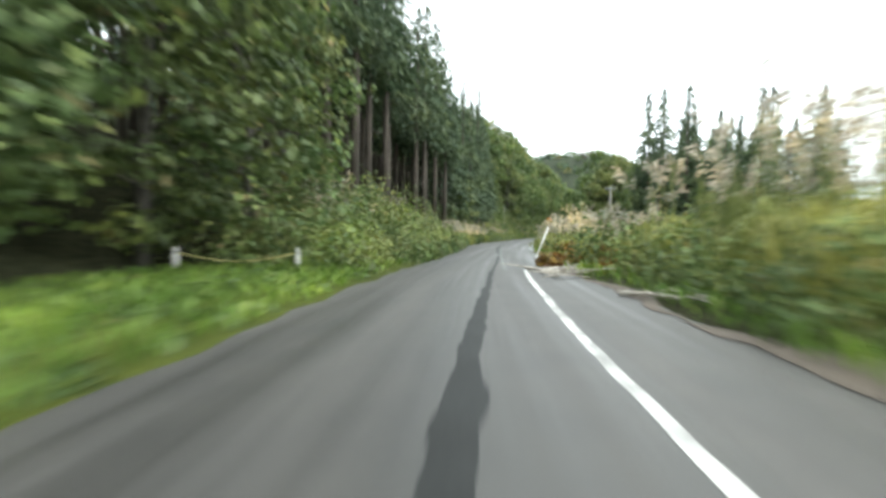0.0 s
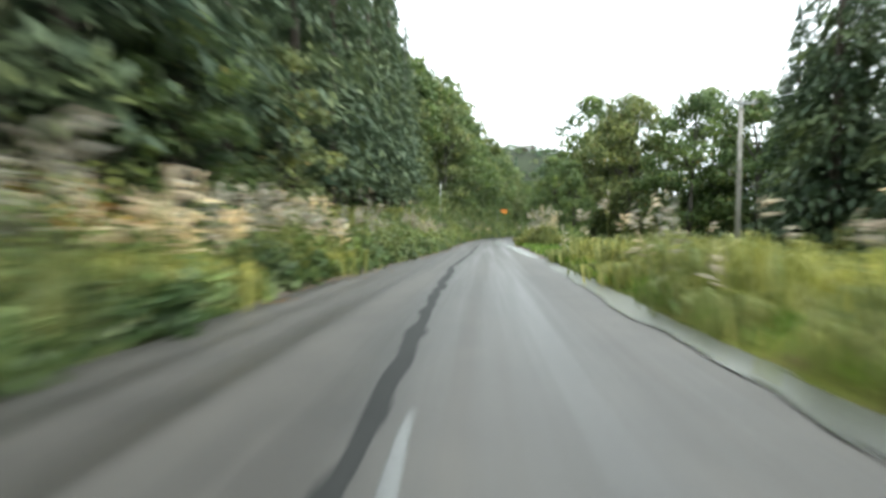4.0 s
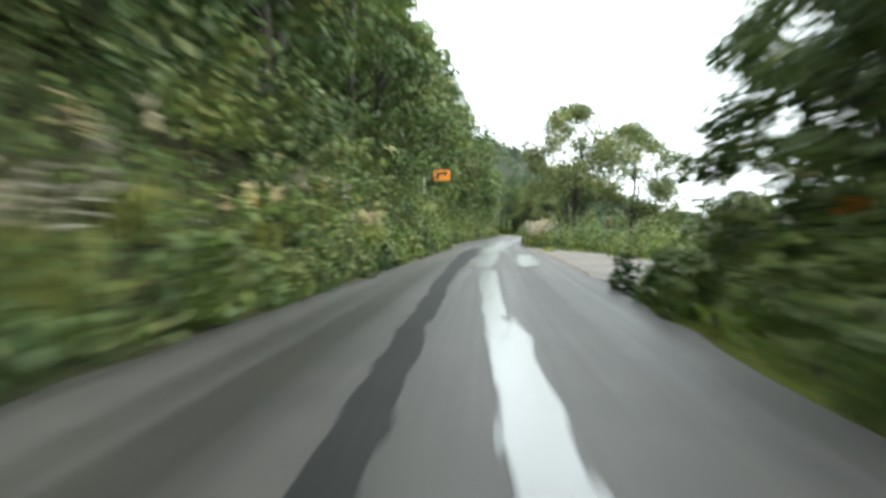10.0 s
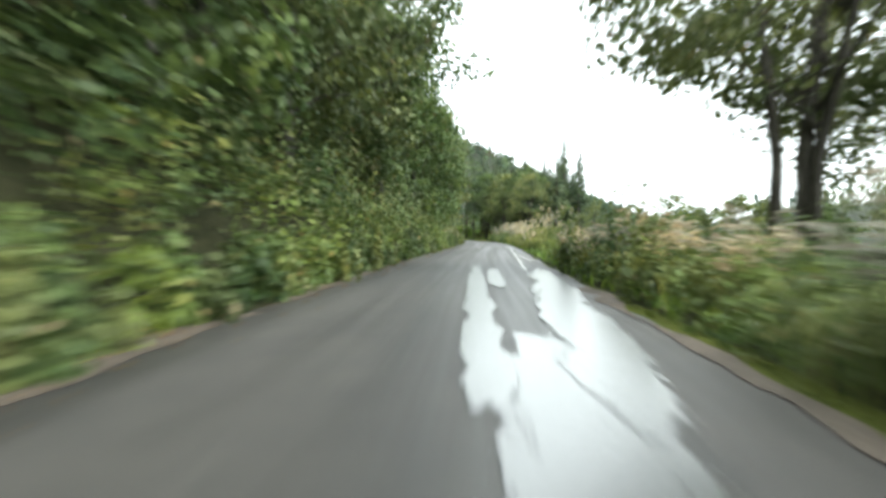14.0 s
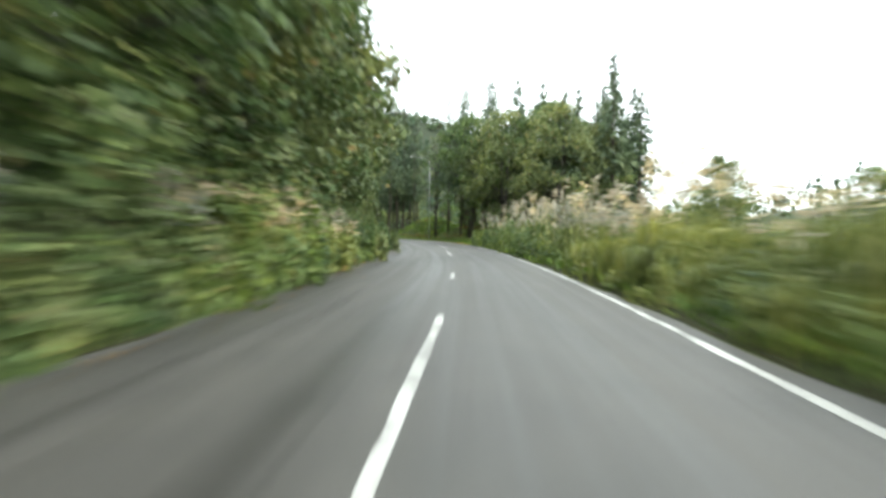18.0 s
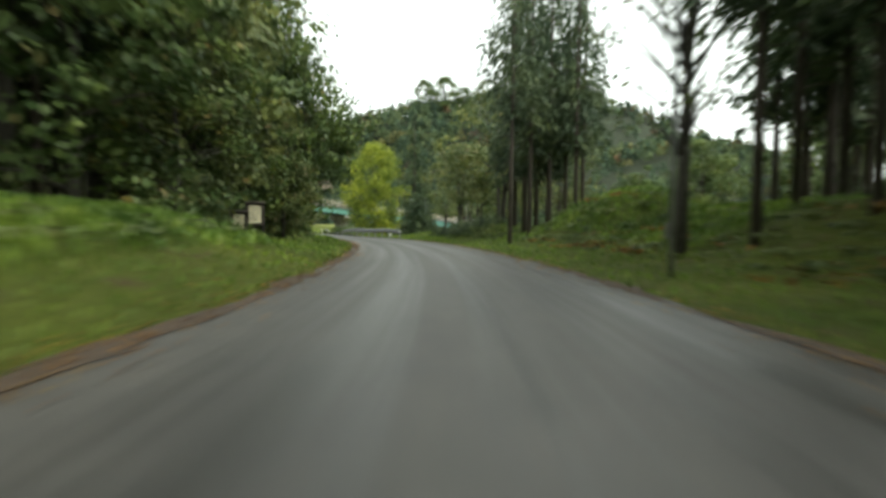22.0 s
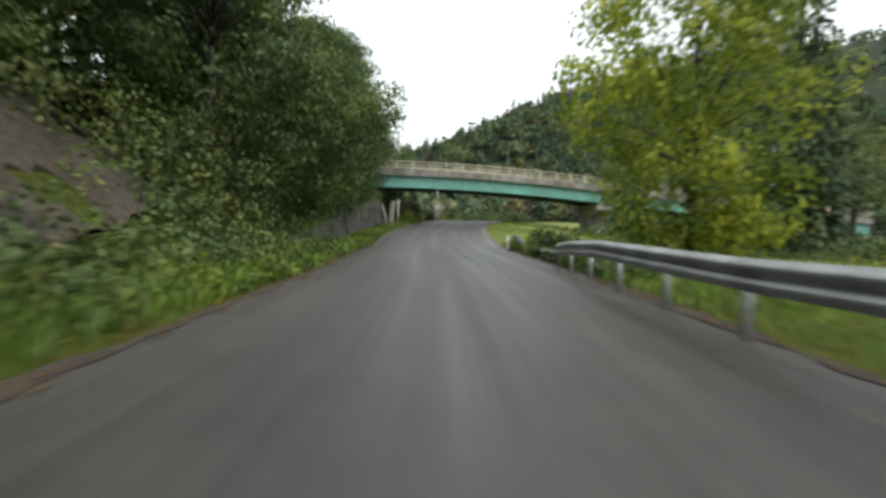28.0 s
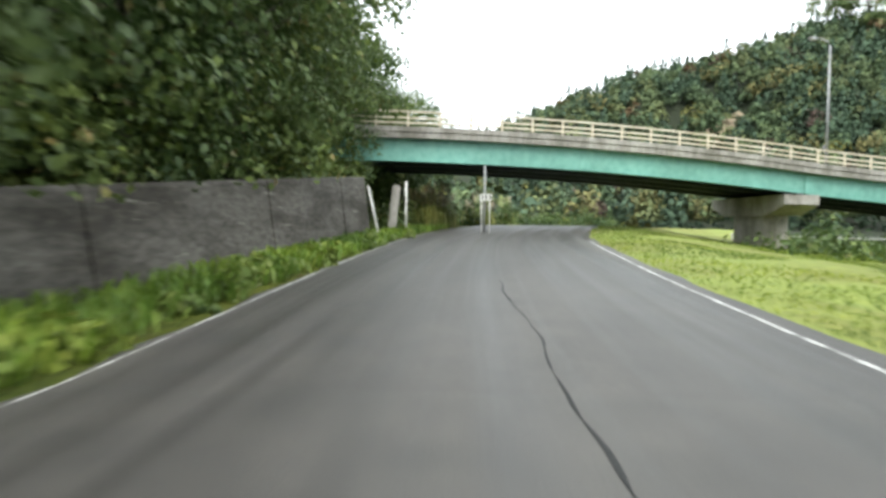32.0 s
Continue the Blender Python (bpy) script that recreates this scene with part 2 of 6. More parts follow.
M_DRIFT = two_scale("bleached_dead_wood", (0.36, 0.32, 0.27), (0.6, 0.56, 0.5), 10, 2.0, 0.8, relief=0.5, stretch=(1, 1, 0.3))
M_ROPE = two_scale("yellow_rope_fibre", (0.5, 0.45, 0.16), (0.7, 0.64, 0.3), 60, 4, 0.8, relief=0.5)

L_CEDAR = leafy("cedar_foliage", [(0.0, (0.08, 0.114, 0.072)), (0.55, (0.115, 0.155, 0.092)), (1.0, (0.15, 0.186, 0.108))], 0.55, 0.28)
L_BROAD = leafy("broad_leaves", [(0.0, (0.095, 0.142, 0.053)), (0.6, (0.142, 0.198, 0.071)), (0.95, (0.188, 0.238, 0.085)), (1.0, (0.26, 0.2, 0.09))], glow=0.28)
L_OLIVE = leafy("olive_leaves", [(0.0, (0.128, 0.158, 0.064)), (0.6, (0.184, 0.216, 0.085)), (0.95, (0.232, 0.258, 0.104)), (1.0, (0.28, 0.21, 0.11))], glow=0.28)
L_BRIGHT = leafy("bright_green_leaves", [(0.0, (0.14, 0.2, 0.05)), (0.6, (0.19, 0.25, 0.064)), (1.0, (0.24, 0.28, 0.078))], glow=0.34)
L_GINKGO = leafy("yellow_green_leaves", [(0.0, (0.18, 0.25, 0.036)), (0.6, (0.36, 0.43, 0.065)), (1.0, (0.56, 0.565, 0.11))], glow=0.45)
L_FAR, nt, b = mat("far_wood_leaves", 0.75)
b.inputs["Specular IOR Level"].default_value = 0.15
tint = nt.nodes.new("ShaderNodeAttribute")
tint.attribute_name = "tint"
geo = nt.nodes.new("ShaderNodeNewGeometry")
each = ramp(nt, geo.outputs["Random Per Island"], [(0.0, (0.65, 0.65, 0.65)), (1.0, (1.35, 1.35, 1.3))])
lumps = noise_node(nt, 0.9, 4)
shade = ramp(nt, lumps.outputs["Fac"], [(0.35, (0.6, 0.62, 0.6)), (0.65, (1.3, 1.28, 1.2))])
nt.links.new(mixed(nt, 1.0, mixed(nt, 1.0, tint.outputs["Color"], each.outputs[0], "MULTIPLY"), shade.outputs[0], "MULTIPLY"), b.inputs["Base Color"])
bump(nt, b, noise_node(nt, 1.6, 5).outputs["Fac"], 1.0, 0.8)
L_GRASS = leafy("grass_blades", [(0.0, (0.11, 0.19, 0.034)), (0.6, (0.18, 0.285, 0.052)), (1.0, (0.28, 0.36, 0.085))], glow=0.4)
L_LAWN = leafy("sunny_lawn_blades", [(0.0, (0.13, 0.2, 0.03)), (0.6, (0.23, 0.31, 0.05)), (1.0, (0.34, 0.4, 0.085))], glow=0.45)
L_REED = leafy("pampas_blades", [(0.0, (0.15, 0.18, 0.055)), (0.6, (0.285, 0.305, 0.1)), (1.0, (0.47, 0.44, 0.18))], glow=0.4)
L_PLUME = leafy("pampas_plumes", [(0.0, (0.42, 0.34, 0.27)), (0.6, (0.6, 0.52, 0.43)), (1.0, (0.75, 0.69, 0.6))], 0.8, 0.45)
L_RUSSET = leafy("russet_leaves", [(0.0, (0.16, 0.07, 0.02)), (0.6, (0.33, 0.16, 0.045)), (1.0, (0.44, 0.27, 0.08))], glow=0.35)
L_STRAW = leafy("dry_straw_blades", [(0.0, (0.2, 0.13, 0.06)), (0.6, (0.36, 0.26, 0.13)), (1.0, (0.48, 0.38, 0.22))], 0.7, 0.3)


# ---------------------------------------------------------------- mesh helpers
def mesh_from(name, verts, faces, material=None, smooth=False):
    me = bpy.data.meshes.new(name)
    me.from_pydata([tuple(v) for v in verts], [], faces)
    if material:
        me.materials.append(material)
    if smooth:
        me.polygons.foreach_set("use_smooth", [True] * len(me.polygons))
    me.update()
    return me


def quads(name, v, material):
    """A mesh of loose quads from an array of N x 4 x 3."""
    n = len(v)
    me = bpy.data.meshes.new(name)
    me.vertices.add(4 * n)
    me.vertices.foreach_set("co", np.asarray(v, np.float32).ravel())
    me.loops.add(4 * n)
    me.loops.foreach_set("vertex_index", np.arange(4 * n, dtype=np.int32))
    me.polygons.add(n)
    me.polygons.foreach_set("loop_start", np.arange(0, 4 * n, 4, dtype=np.int32))
    me.materials.append(material)
    me.update(calc_edges=True)
    return me


def part(name, me, parent=None, label="", m=None):
    ob = new(name, me)
    if parent is not None:
        ob.parent = parent
    if m is not None:
        ob.matrix_basis = m
    if label:
        ob["label"] = label
    return ob


def root(name, m, label, category, group="", kind=""):
    ob = new(name)
    ob.matrix_basis = m
    return tagged(ob, label, category, group, kind)


def from_bm(name, bm, material, smooth=False):
    me = bpy.data.meshes.new(name)
    bm.to_mesh(me)
    bm.free()
    me.materials.append(material)
    if smooth:
        me.polygons.foreach_set("use_smooth", [True] * len(me.polygons))
    return me


def box(name, size, material, at=(0, 0, 0), bevel=0.0, turn=None):
    bm = bmesh.new()
    bmesh.ops.create_cube(bm, size=1.0)
    bmesh.ops.scale(bm, vec=size, verts=bm.verts)
    if bevel:
        bmesh.ops.bevel(bm, geom=bm.edges[:], offset=bevel, segments=2, affect="EDGES")
    if turn is not None:
        bmesh.ops.transform(bm, matrix=turn, verts=bm.verts)
    bmesh.ops.translate(bm, vec=at, verts=bm.verts)
    return from_bm(name, bm, material)


def tube(path, radii, sides=8):
    """Verts and faces of a tapered tube along a path."""
    path = [Vector(p) for p in path]
    verts, faces = [], []
    for i, p in enumerate(path):
        d = (path[min(i + 1, len(path) - 1)] - path[max(i - 1, 0)]).normalized()
        a = d.orthogonal().normalized() if abs(d.z) < 0.9 else Vector((1, 0, 0)).cross(d).normalized()
        c = d.cross(a)
        for k in range(sides):
            w = 2 * math.pi * k / sides
            verts.append(p + (a * math.cos(w) + c * math.sin(w)) * radii[i])
        if i:
            o = (i - 1) * sides
            faces += [(o + k, o + (k + 1) % sides, o + sides + (k + 1) % sides, o + sides + k) for k in range(sides)]
    faces += [tuple(range(sides))[::-1], tuple(range(len(verts) - sides, len(verts)))]
    return verts, faces


def tubes(name, runs, material, sides=8):
    verts, faces = [], []
    for path, radii in runs:
        v, f = tube(path, radii, sides)
        faces += [tuple(i + len(verts) for i in q) for q in f]
        verts += v
    return mesh_from(name, verts, faces, material, True)


rng = np.random.default_rng(7)


def leaves(centres, size, aspect=0.6, up=0.4, along=None, droop=0.0, r=None, face=None):
    """Folded leaf quads at the centres. up: how much they face the sky; along: the way they point; face: the way out of the clump that they grow on."""
    r = r or rng
    n = len(centres)
    nrm = r.normal(size=(n, 3))
    if face is None:
        nrm[:, 2] = np.abs(nrm[:, 2]) + up * 2
    else:
        nrm = 0.55 * nrm + 1.5 * face
        nrm[:, 2] += up
    nrm /= np.linalg.norm(nrm, axis=1, keepdims=True)
    d = r.normal(size=(n, 3)) if along is None else along + 0.45 * r.normal(size=(n, 3))
    d -= nrm * (d * nrm).sum(1, keepdims=True)
    d /= np.linalg.norm(d, axis=1, keepdims=True) + 1e-9
    d[:, 2] -= droop
    e = np.cross(nrm, d)
    sz = np.asarray(size) * r.uniform(0.65, 1.35, n)
    L, W = (sz * 0.5)[:, None], (sz * 0.5 * aspect)[:, None]
    v = np.stack([centres - d * L, centres + e * W + nrm * W * 0.35, centres + d * L, centres - e * W + nrm * W * 0.35], 1)
    return v


# ---------------------------------------------------------------- plan of the road
ROAD = [(12.3, -66.9), (9.8, -53.1), (7.2, -39.3), (4.7, -25.6), (2.2, -11.8), (-0.4, 2.0), (-2.7, 15.8), (-4.4, 29.7), (-5.8, 43.6), (-6.8, 57.6), (-7.5, 71.5), (-8.2, 85.5), (-8.8, 99.5), (-8.9, 113.5), (-8.6, 127.5), (-7.7, 141.5), (-6.4, 155.4), (-5.4, 169.4), (-3.9, 183.3), (-2.2, 197.2), (-0.3, 211.1), (1.8, 224.9), (3.7, 238.8), (5.4, 252.7), (6.4, 266.6), (6.5, 280.6), (5.6, 294.6), (3.5, 308.4), (0.2, 322.0), (-4.4, 335.3), (-10.6, 347.8), (-18.6, 359.2), (-27.2, 370.3), (-35.6, 381.5)]
pts = [Vector((x, y, 0)) for x, y in ROAD]
head = math.atan2(pts[-1].x - pts[-2].x, pts[-1].y - pts[-2].y)
# beyond the bridge the road bends off to the right
x, y = pts[-1].x, pts[-1].y
for k in range(14):
    head += min(14 / 42.0, 0.08 + 0.11 * k) if k < 6 else 0.02
    x, y = x + 14 * math.sin(head), y + 14 * math.cos(head)
    pts.append(Vector((x, y, 0)))
dense = []
for i in range(1, len(pts) - 2):
    p0, p1, p2, p3 = pts[i - 1 : i + 3]
    for k in range(14):
        t = k / 14
        dense.append(0.5 * (2 * p1 + (p2 - p0) * t + (2 * p0 - 5 * p1 + 4 * p2 - p3) * t * t + (3 * p1 - p0 - 3 * p2 + p3) * t**3))
RX, RY = np.array([p.x for p in dense]), np.array([p.y for p in dense])
RS = np.r_[0, np.cumsum(np.hypot(np.diff(RX), np.diff(RY)))]
RS -= RS[np.hypot(RX, RY).argmin()]
TX, TY = np.gradient(RX), np.gradient(RY)
TL = np.hypot(TX, TY)
TX, TY = TX / TL, TY / TL


def plan(s, u):
    """Place s metres along the road and u metres to its left."""
    tx, ty = np.interp(s, RS, TX), np.interp(s, RS, TY)
    return np.interp(s, RS, RX) - u * ty, np.interp(s, RS, RY) + u * tx


def heading(s):
    return math.degrees(math.atan2(-np.interp(s, RS, TX), np.interp(s, RS, TY)))


def along(x, y):
    """The reverse of plan()."""
    x, y = np.asarray(x, float).ravel(), np.asarray(y, float).ravel()
    s, u = np.empty(len(x)), np.empty(len(x))
    for a in range(0, len(x), 4000):
        dx, dy = x[a : a + 4000, None] - RX, y[a : a + 4000, None] - RY
        i = (dx * dx + dy * dy).argmin(1)
        k = np.arange(len(i))
        s[a : a + 4000] = RS[i] + dx[k, i] * TX[i] + dy[k, i] * TY[i]
        u[a : a + 4000] = -dx[k, i] * TY[i] + dy[k, i] * TX[i]
    return s, u


def tab(s, *pairs):
    return np.interp(s, [p[0] for p in pairs], [p[1] for p in pairs])


def edge_left(s):
    return tab(s, (-40, 2.6), (10, 2.5), (25, 2.0), (35, 2.2), (50, 3.1), (62, 3.4), (84, 2.3), (98, 2.3), (118, 2.7), (135, 2.9), (150, 2.8), (165, 2.6), (175, 3.2), (200, 3.1), (230, 3.1), (250, 3.5), (290, 3.2), (330, 3.2), (360, 2.9), (390, 2.9), (410, 3.2))


def edge_right(s):
    return tab(s, (-40, 3.2), (12, 2.9), (22, 2.2), (45, 2.4), (62, 2.6), (90, 2.6), (110, 2.3), (135, 2.3), (143, 2.7), (165, 2.6), (178, 2.2), (195, 2.6), (220, 2.9), (262, 2.6), (284, 3.4), (296, 3.8), (312, 3.3), (340, 3.2), (365, 3.3), (384, 3.7), (410, 4.2))


def rise(s):
    """The road climbs beyond the end of the retaining wall."""
    return 0.042 * np.clip(np.asarray(s, float) - 385, 0, 34)


def wall_top(s):
    return 0.5 + 0.1 * (s - 377)


HILLS = [(-10, 720, 96, 170, 97), (-37, 560, 36, 38, 46), (89, 592, 26, 61, 60), (-97, 542, 36, 52, 66), (160, 400, 13, 60, 70), (200, 230, 30, 60, 110), (170, 60, 30, 60, 80), (-190, 300, 30, 70, 150)]
MOUNDS = [(308, 7.9, 1.05, 14.5, 3.4), (332, -12.0, 2.6, 4.8, 3.1), (321, -13.4, 1.5, 8, 4.2), (309, -13.5, 1.3, 7, 3.6), (346, -13.5, 1.2, 6, 3.5), (356, -11.5, 1.1, 7, 4)]


def terrain(s, u, x, y):
    s, u = np.asarray(s, float), np.asarray(u, float)
    l, r = u - edge_left(s), -u - edge_right(s)
    flat = tab(s, (0, 5.6), (15, 5.6), (19, 2.2), (30, 0.9), (260, 0.9), (282, 1.6), (345, 1.8), (362, 3.0), (400, 3.0))
    slope = tab(s, (0, 0.35), (20, 0.42), (60, 0.42), (95, 0.5), (118, 1.05), (180, 1.1), (215, 0.85), (262, 0.6), (280, 0.2), (292, 0.1), (342, 0.1), (354, 0.5), (364, 0.95), (402, 0.9), (416, 0.0))
    cap = tab(s, (0, 24), (60, 34), (120, 46), (200, 42), (262, 22), (284, 7), (340, 6), (362, 22), (402, 18), (416, 2))
    raw = slope * np.clip(l - flat, 0, None)
    left = cap * (1 - np.exp(-raw / cap)) + 0.05 * np.clip(l, 0, 1.0)
    behind = np.clip((u - 4.75) / 0.25, 0, 1) * np.clip((s - 376) / 2, 0, 1) * np.clip((404 - s) / 2, 0, 1)
    left = left + behind * np.clip(wall_top(s) - rise(s) - left, 0, None) * np.exp(-np.clip(u - 5, 0, None) / 9)
    fall = tab(s, (0, 0.1), (76, 0.06), (80, 0.0), (96, 0.0), (103, -0.03), (117, -0.03), (126, 0.08), (140, 0.1), (148, 0.0), (168, 0.0), (178, 0.14), (265, 0.14), (284, -0.08), (340, -0.05), (356, 0.06), (384, 0.03))
    edge0 = tab(s, (0, 1), (140, 1), (146, 7), (168, 7), (176, 1), (400, 1))
    right = -np.clip(fall, 0, 1) * np.clip(r - edge0, 0, 22) + np.clip(-fall, 0, 1) * np.clip(r - 1.5, 0, 14)
    z = np.where(u > 0, np.where(l > 0, left, 0), np.where(r > 0, right, 0)) + rise(s) * np.exp(-np.clip(np.abs(u + 1) - 6, 0, None) / 7)
    clear = np.clip(np.maximum(l, r) / 1.2, 0, 1)
    for ms, mu, h, a, b2 in MOUNDS:
        z = z + clear * h * np.exp(-(((s - ms) / a) ** 4) - np.abs((u - mu) / b2) ** 2.6)
    off = np.maximum(np.clip((np.abs(u) - 30) / 50, 0, 1), np.clip((s - 455) / 40, 0, 1))
    for hx, hy, h, a, b2 in HILLS:
        z = z + off * h * np.exp(-(((x - hx) / a) ** 2) - ((y - hy) / b2) ** 2)
    return z - 0.03


def ground_z(s, u):
    x, y = plan(s, u)
    return float(terrain(s, u, x, y))


def spot(s, u, dz=0.0, turn=0.0):
    """The pose of a thing that stands at s, u on the ground and faces back along the road."""
    x, y = plan(s, u)
    return pose(float(x), float(y), ground_z(s, u) + dz, 0, 0, heading(s) + turn)


def ribbon(name, s0, s1, left, right, material, z=0.004, step=1.0, wobble=0.0, seed=1, cols=1):
    """A strip that lies on the road between two offsets; each may be a number or a function of s."""
    r = np.random.default_rng(seed)
    s = np.arange(s0, s1 + 1e-6, step)
    a = np.array([left(k) if callable(left) else left for k in s], float)
    b2 = np.array([right(k) if callable(right) else right for k in s], float)
    if wobble:
        a = a + wobble * r.normal(size=len(s))
        b2 = b2 + wobble * r.normal(size=len(s))
    verts, faces = [], []
    for k in range(len(s)):
        for c in range(cols + 1):
            u = a[k] + (b2[k] - a[k]) * c / cols
            x, y = plan(s[k], u)
            verts.append((float(x), float(y), float(rise(s[k])) + z))
    w = cols + 1
    for k in range(len(s) - 1):
        for c in range(cols):
            faces.append((k * w + c, k * w + c + 1, (k + 1) * w + c + 1, (k + 1) * w + c)[::-1])
    me = mesh_from(name, verts, faces, material)
    flat_uv = [(a[k] + (b2[k] - a[k]) * c / cols, s[k]) for k in range(len(s)) for c in range(cols + 1)]
    layer = me.uv_layers.new(name="UVMap")
    layer.data.foreach_set("uv", [q for lp in me.loops for q in flat_uv[lp.vertex_index]])
    return me


# line of the bridge across the road's end
cam_end = Vector((-27.86, 371.21, 0))
yaw_end = radians(39.89)
e_r, e_a = Vector((math.cos(yaw_end), math.sin(yaw_end), 0)), Vector((-math.sin(yaw_end), math.cos(yaw_end), 0))
b_left, b_right = cam_end + e_r * -1.8 + e_a * 28.5, cam_end + e_r * 19.9 + e_a * 31.0
b_dir = (b_right - b_left).normalized()
b_nrm = Vector((-b_dir.y, b_dir.x, 0))


# ---------------------------------------------------------------- ground, road, hills
us = np.r_[np.arange(-56, -14, 3.0), np.arange(-14, -6, 1.0), np.arange(-6, 6.01, 0.4), np.arange(7, 16, 1.0), np.arange(16, 72, 3.0)]
ss = np.arange(-60, 452, 1.5)
SS, UU = np.meshgrid(ss, us, indexing="ij")
GX, GY = plan(SS.ravel(), UU.ravel())
GZ = terrain(SS.ravel(), UU.ravel(), GX, GY)
rough = np.array([noise.noise((x * 0.35, y * 0.35, 0)) for x, y in zip(GX, GY)])
off = np.clip(np.maximum(UU.ravel() - edge_left(SS.ravel()), -UU.ravel() - edge_right(SS.ravel())) - 0.3, 0, 2) / 2
off = np.where((SS.ravel() > 143) & (SS.ravel() < 170) & (UU.ravel() < 0) & (UU.ravel() > -8), 0, off)
GZ = GZ + rough * 0.25 * off
verts = np.stack([GX, GY, GZ], 1).tolist()
n_u = len(us)
faces = [(i * n_u + j, (i + 1) * n_u + j, (i + 1) * n_u + j + 1, i * n_u + j + 1) for i in range(len(ss) - 1) for j in range(n_u - 1)]
gx = np.r_[np.arange(-1500, -360, 120), np.arange(-360, -160, 16), np.arange(-160, 64, 6), np.arange(64, 360, 16), np.arange(360, 1501, 120)]
gy = np.r_[np.arange(-900, -80, 120), np.arange(-80, 416, 16), np.arange(416, 624, 6), np.arange(624, 800, 16), np.arange(800, 2001, 120)]
FX, FY = np.meshgrid(gx, gy, indexing="ij")
FS, FU = along(FX, FY)
FZ = terrain(FS, FU, FX.ravel(), FY.ravel())
inside = (FS > -58) & (FS < 450) & (FU > -54) & (FU < 68)
FZ = np.where(inside, np.minimum(FZ, 0) - 4.0, FZ - 0.3)
base = len(verts)
verts += np.stack([FX.ravel(), FY.ravel(), FZ], 1).tolist()
m_y = len(gy)
faces += [(base + i * m_y + j, base + (i + 1) * m_y + j, base + (i + 1) * m_y + j + 1, base + i * m_y + j + 1) for i in range(len(gx) - 1) for j in range(m_y - 1)]
ground_me = mesh_from("ground", verts, faces, M_GROUND, True)
ground_me.materials.append(M_FLOOR)
ground_me.materials.append(M_LAWN)
ground_me.materials.append(M_FAR)
wooded = []
for q in faces:
    if q[0] >= base:
        wooded.append(3)
    else:
        s_, u_ = SS.ravel()[q[0]], UU.ravel()[q[0]]
        # ragged bounds between meadow and scrub away from the road
        s_ = s_ + min(1.0, max(0.0, (-u_ - 7) / 8)) * (9 * noise.noise((u_ * 0.09, s_ * 0.04, 3)) + 4 * noise.noise((u_ * 0.3, s_ * 0.3, 6)))
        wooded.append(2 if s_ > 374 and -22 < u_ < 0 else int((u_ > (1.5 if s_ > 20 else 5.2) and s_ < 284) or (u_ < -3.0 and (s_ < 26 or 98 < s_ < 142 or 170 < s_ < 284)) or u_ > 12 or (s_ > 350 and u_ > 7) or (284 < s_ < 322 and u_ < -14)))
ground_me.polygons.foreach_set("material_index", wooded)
ground = tagged(new("ground", ground_me), "grassy soil of the valley floor and wooded hillsides", "ground", kind="structure")

road = tagged(new("road", ribbon("road", -55, 446, lambda s: edge_left(s), lambda s: -edge_right(s), M_ASPHALT, 0.0, 1.0, 0.06, 3, 6)), "worn damp grey asphalt country road with frayed edges", "road", kind="structure")

# ---------------------------------------------------------------- road surface details
def wavy(base, amp, seed):
    return lambda s: base(s) + amp * noise.noise((s * 0.35, seed * 7.3, 0)) + amp * 0.5 * noise.noise((s * 1.3, seed * 3.1, 4))


def crack_u(s):
    return float(tab(s, (4, 0.05), (12, -0.25), (22, -0.45), (30, -0.35), (40, 0.1), (54, 0.6), (70, 0.95), (80, 0.7), (100, 0.52), (124, 0.44), (135, 0.7), (152, 1.15), (160, 1.2), (168, 0.75)))


def crack_w(s):
    return float(tab(s, (4, 0.12), (20, 0.05), (40, 0.06), (60, 0.08), (98, 0.07), (104, 0.0), (118.5, 0.0), (121, 0.12), (126, 0.14), (136, 0.16), (146, 0.2), (156, 0.4), (164, 0.35), (168, 0.0)))


for n, (a, b2) in enumerate(((-20, 103), (118.5, 168))):
    tagged(new("tar_joint", ribbon("tar_joint", a, b2, lambda s: wavy(crack_u, 0.04, n)(s) + crack_w(s), lambda s: wavy(crack_u, 0.04, n)(s) - crack_w(s), M_TAR, 0.004, 0.4, 0.025, 5 + n)), "wet black cracked joint along the asphalt", "road joint", kind="structure")


def puddle(s0, s1, mid, half, seed):
    """Standing water with a ragged shore; mid and half are tables of offset and half width. Depth, in the map "shore", falls off to the rim."""
    def edge(side):
        return lambda s: float(tab(s, *mid)) + side * 1.45 * float(tab(s, *half))
    me = ribbon("puddle", s0 - 0.8, s1 + 0.8, edge(1), edge(-1), M_WATER, 0.006 + 0.0012 * seed, 0.5, cols=8)
    k = np.arange(len(me.vertices))
    across, run = np.abs((k % 9) / 4 - 1), k // 9
    ends = np.clip(np.minimum(run, run.max() - run) / 4, 0, 1)
    depth = (0.93 - 0.8 * across**2.2) * ends
    layer = me.uv_layers.new(name="shore")
    idx = np.empty(len(me.loops), np.int32)
    me.loops.foreach_get("vertex_index", idx)
    layer.data.foreach_set("uv", np.stack([depth[idx], depth[idx] * 0], 1).ravel())
    tagged(new("puddle", me), "shallow rain puddle on the asphalt mirroring the sky", "puddle", kind="structure")


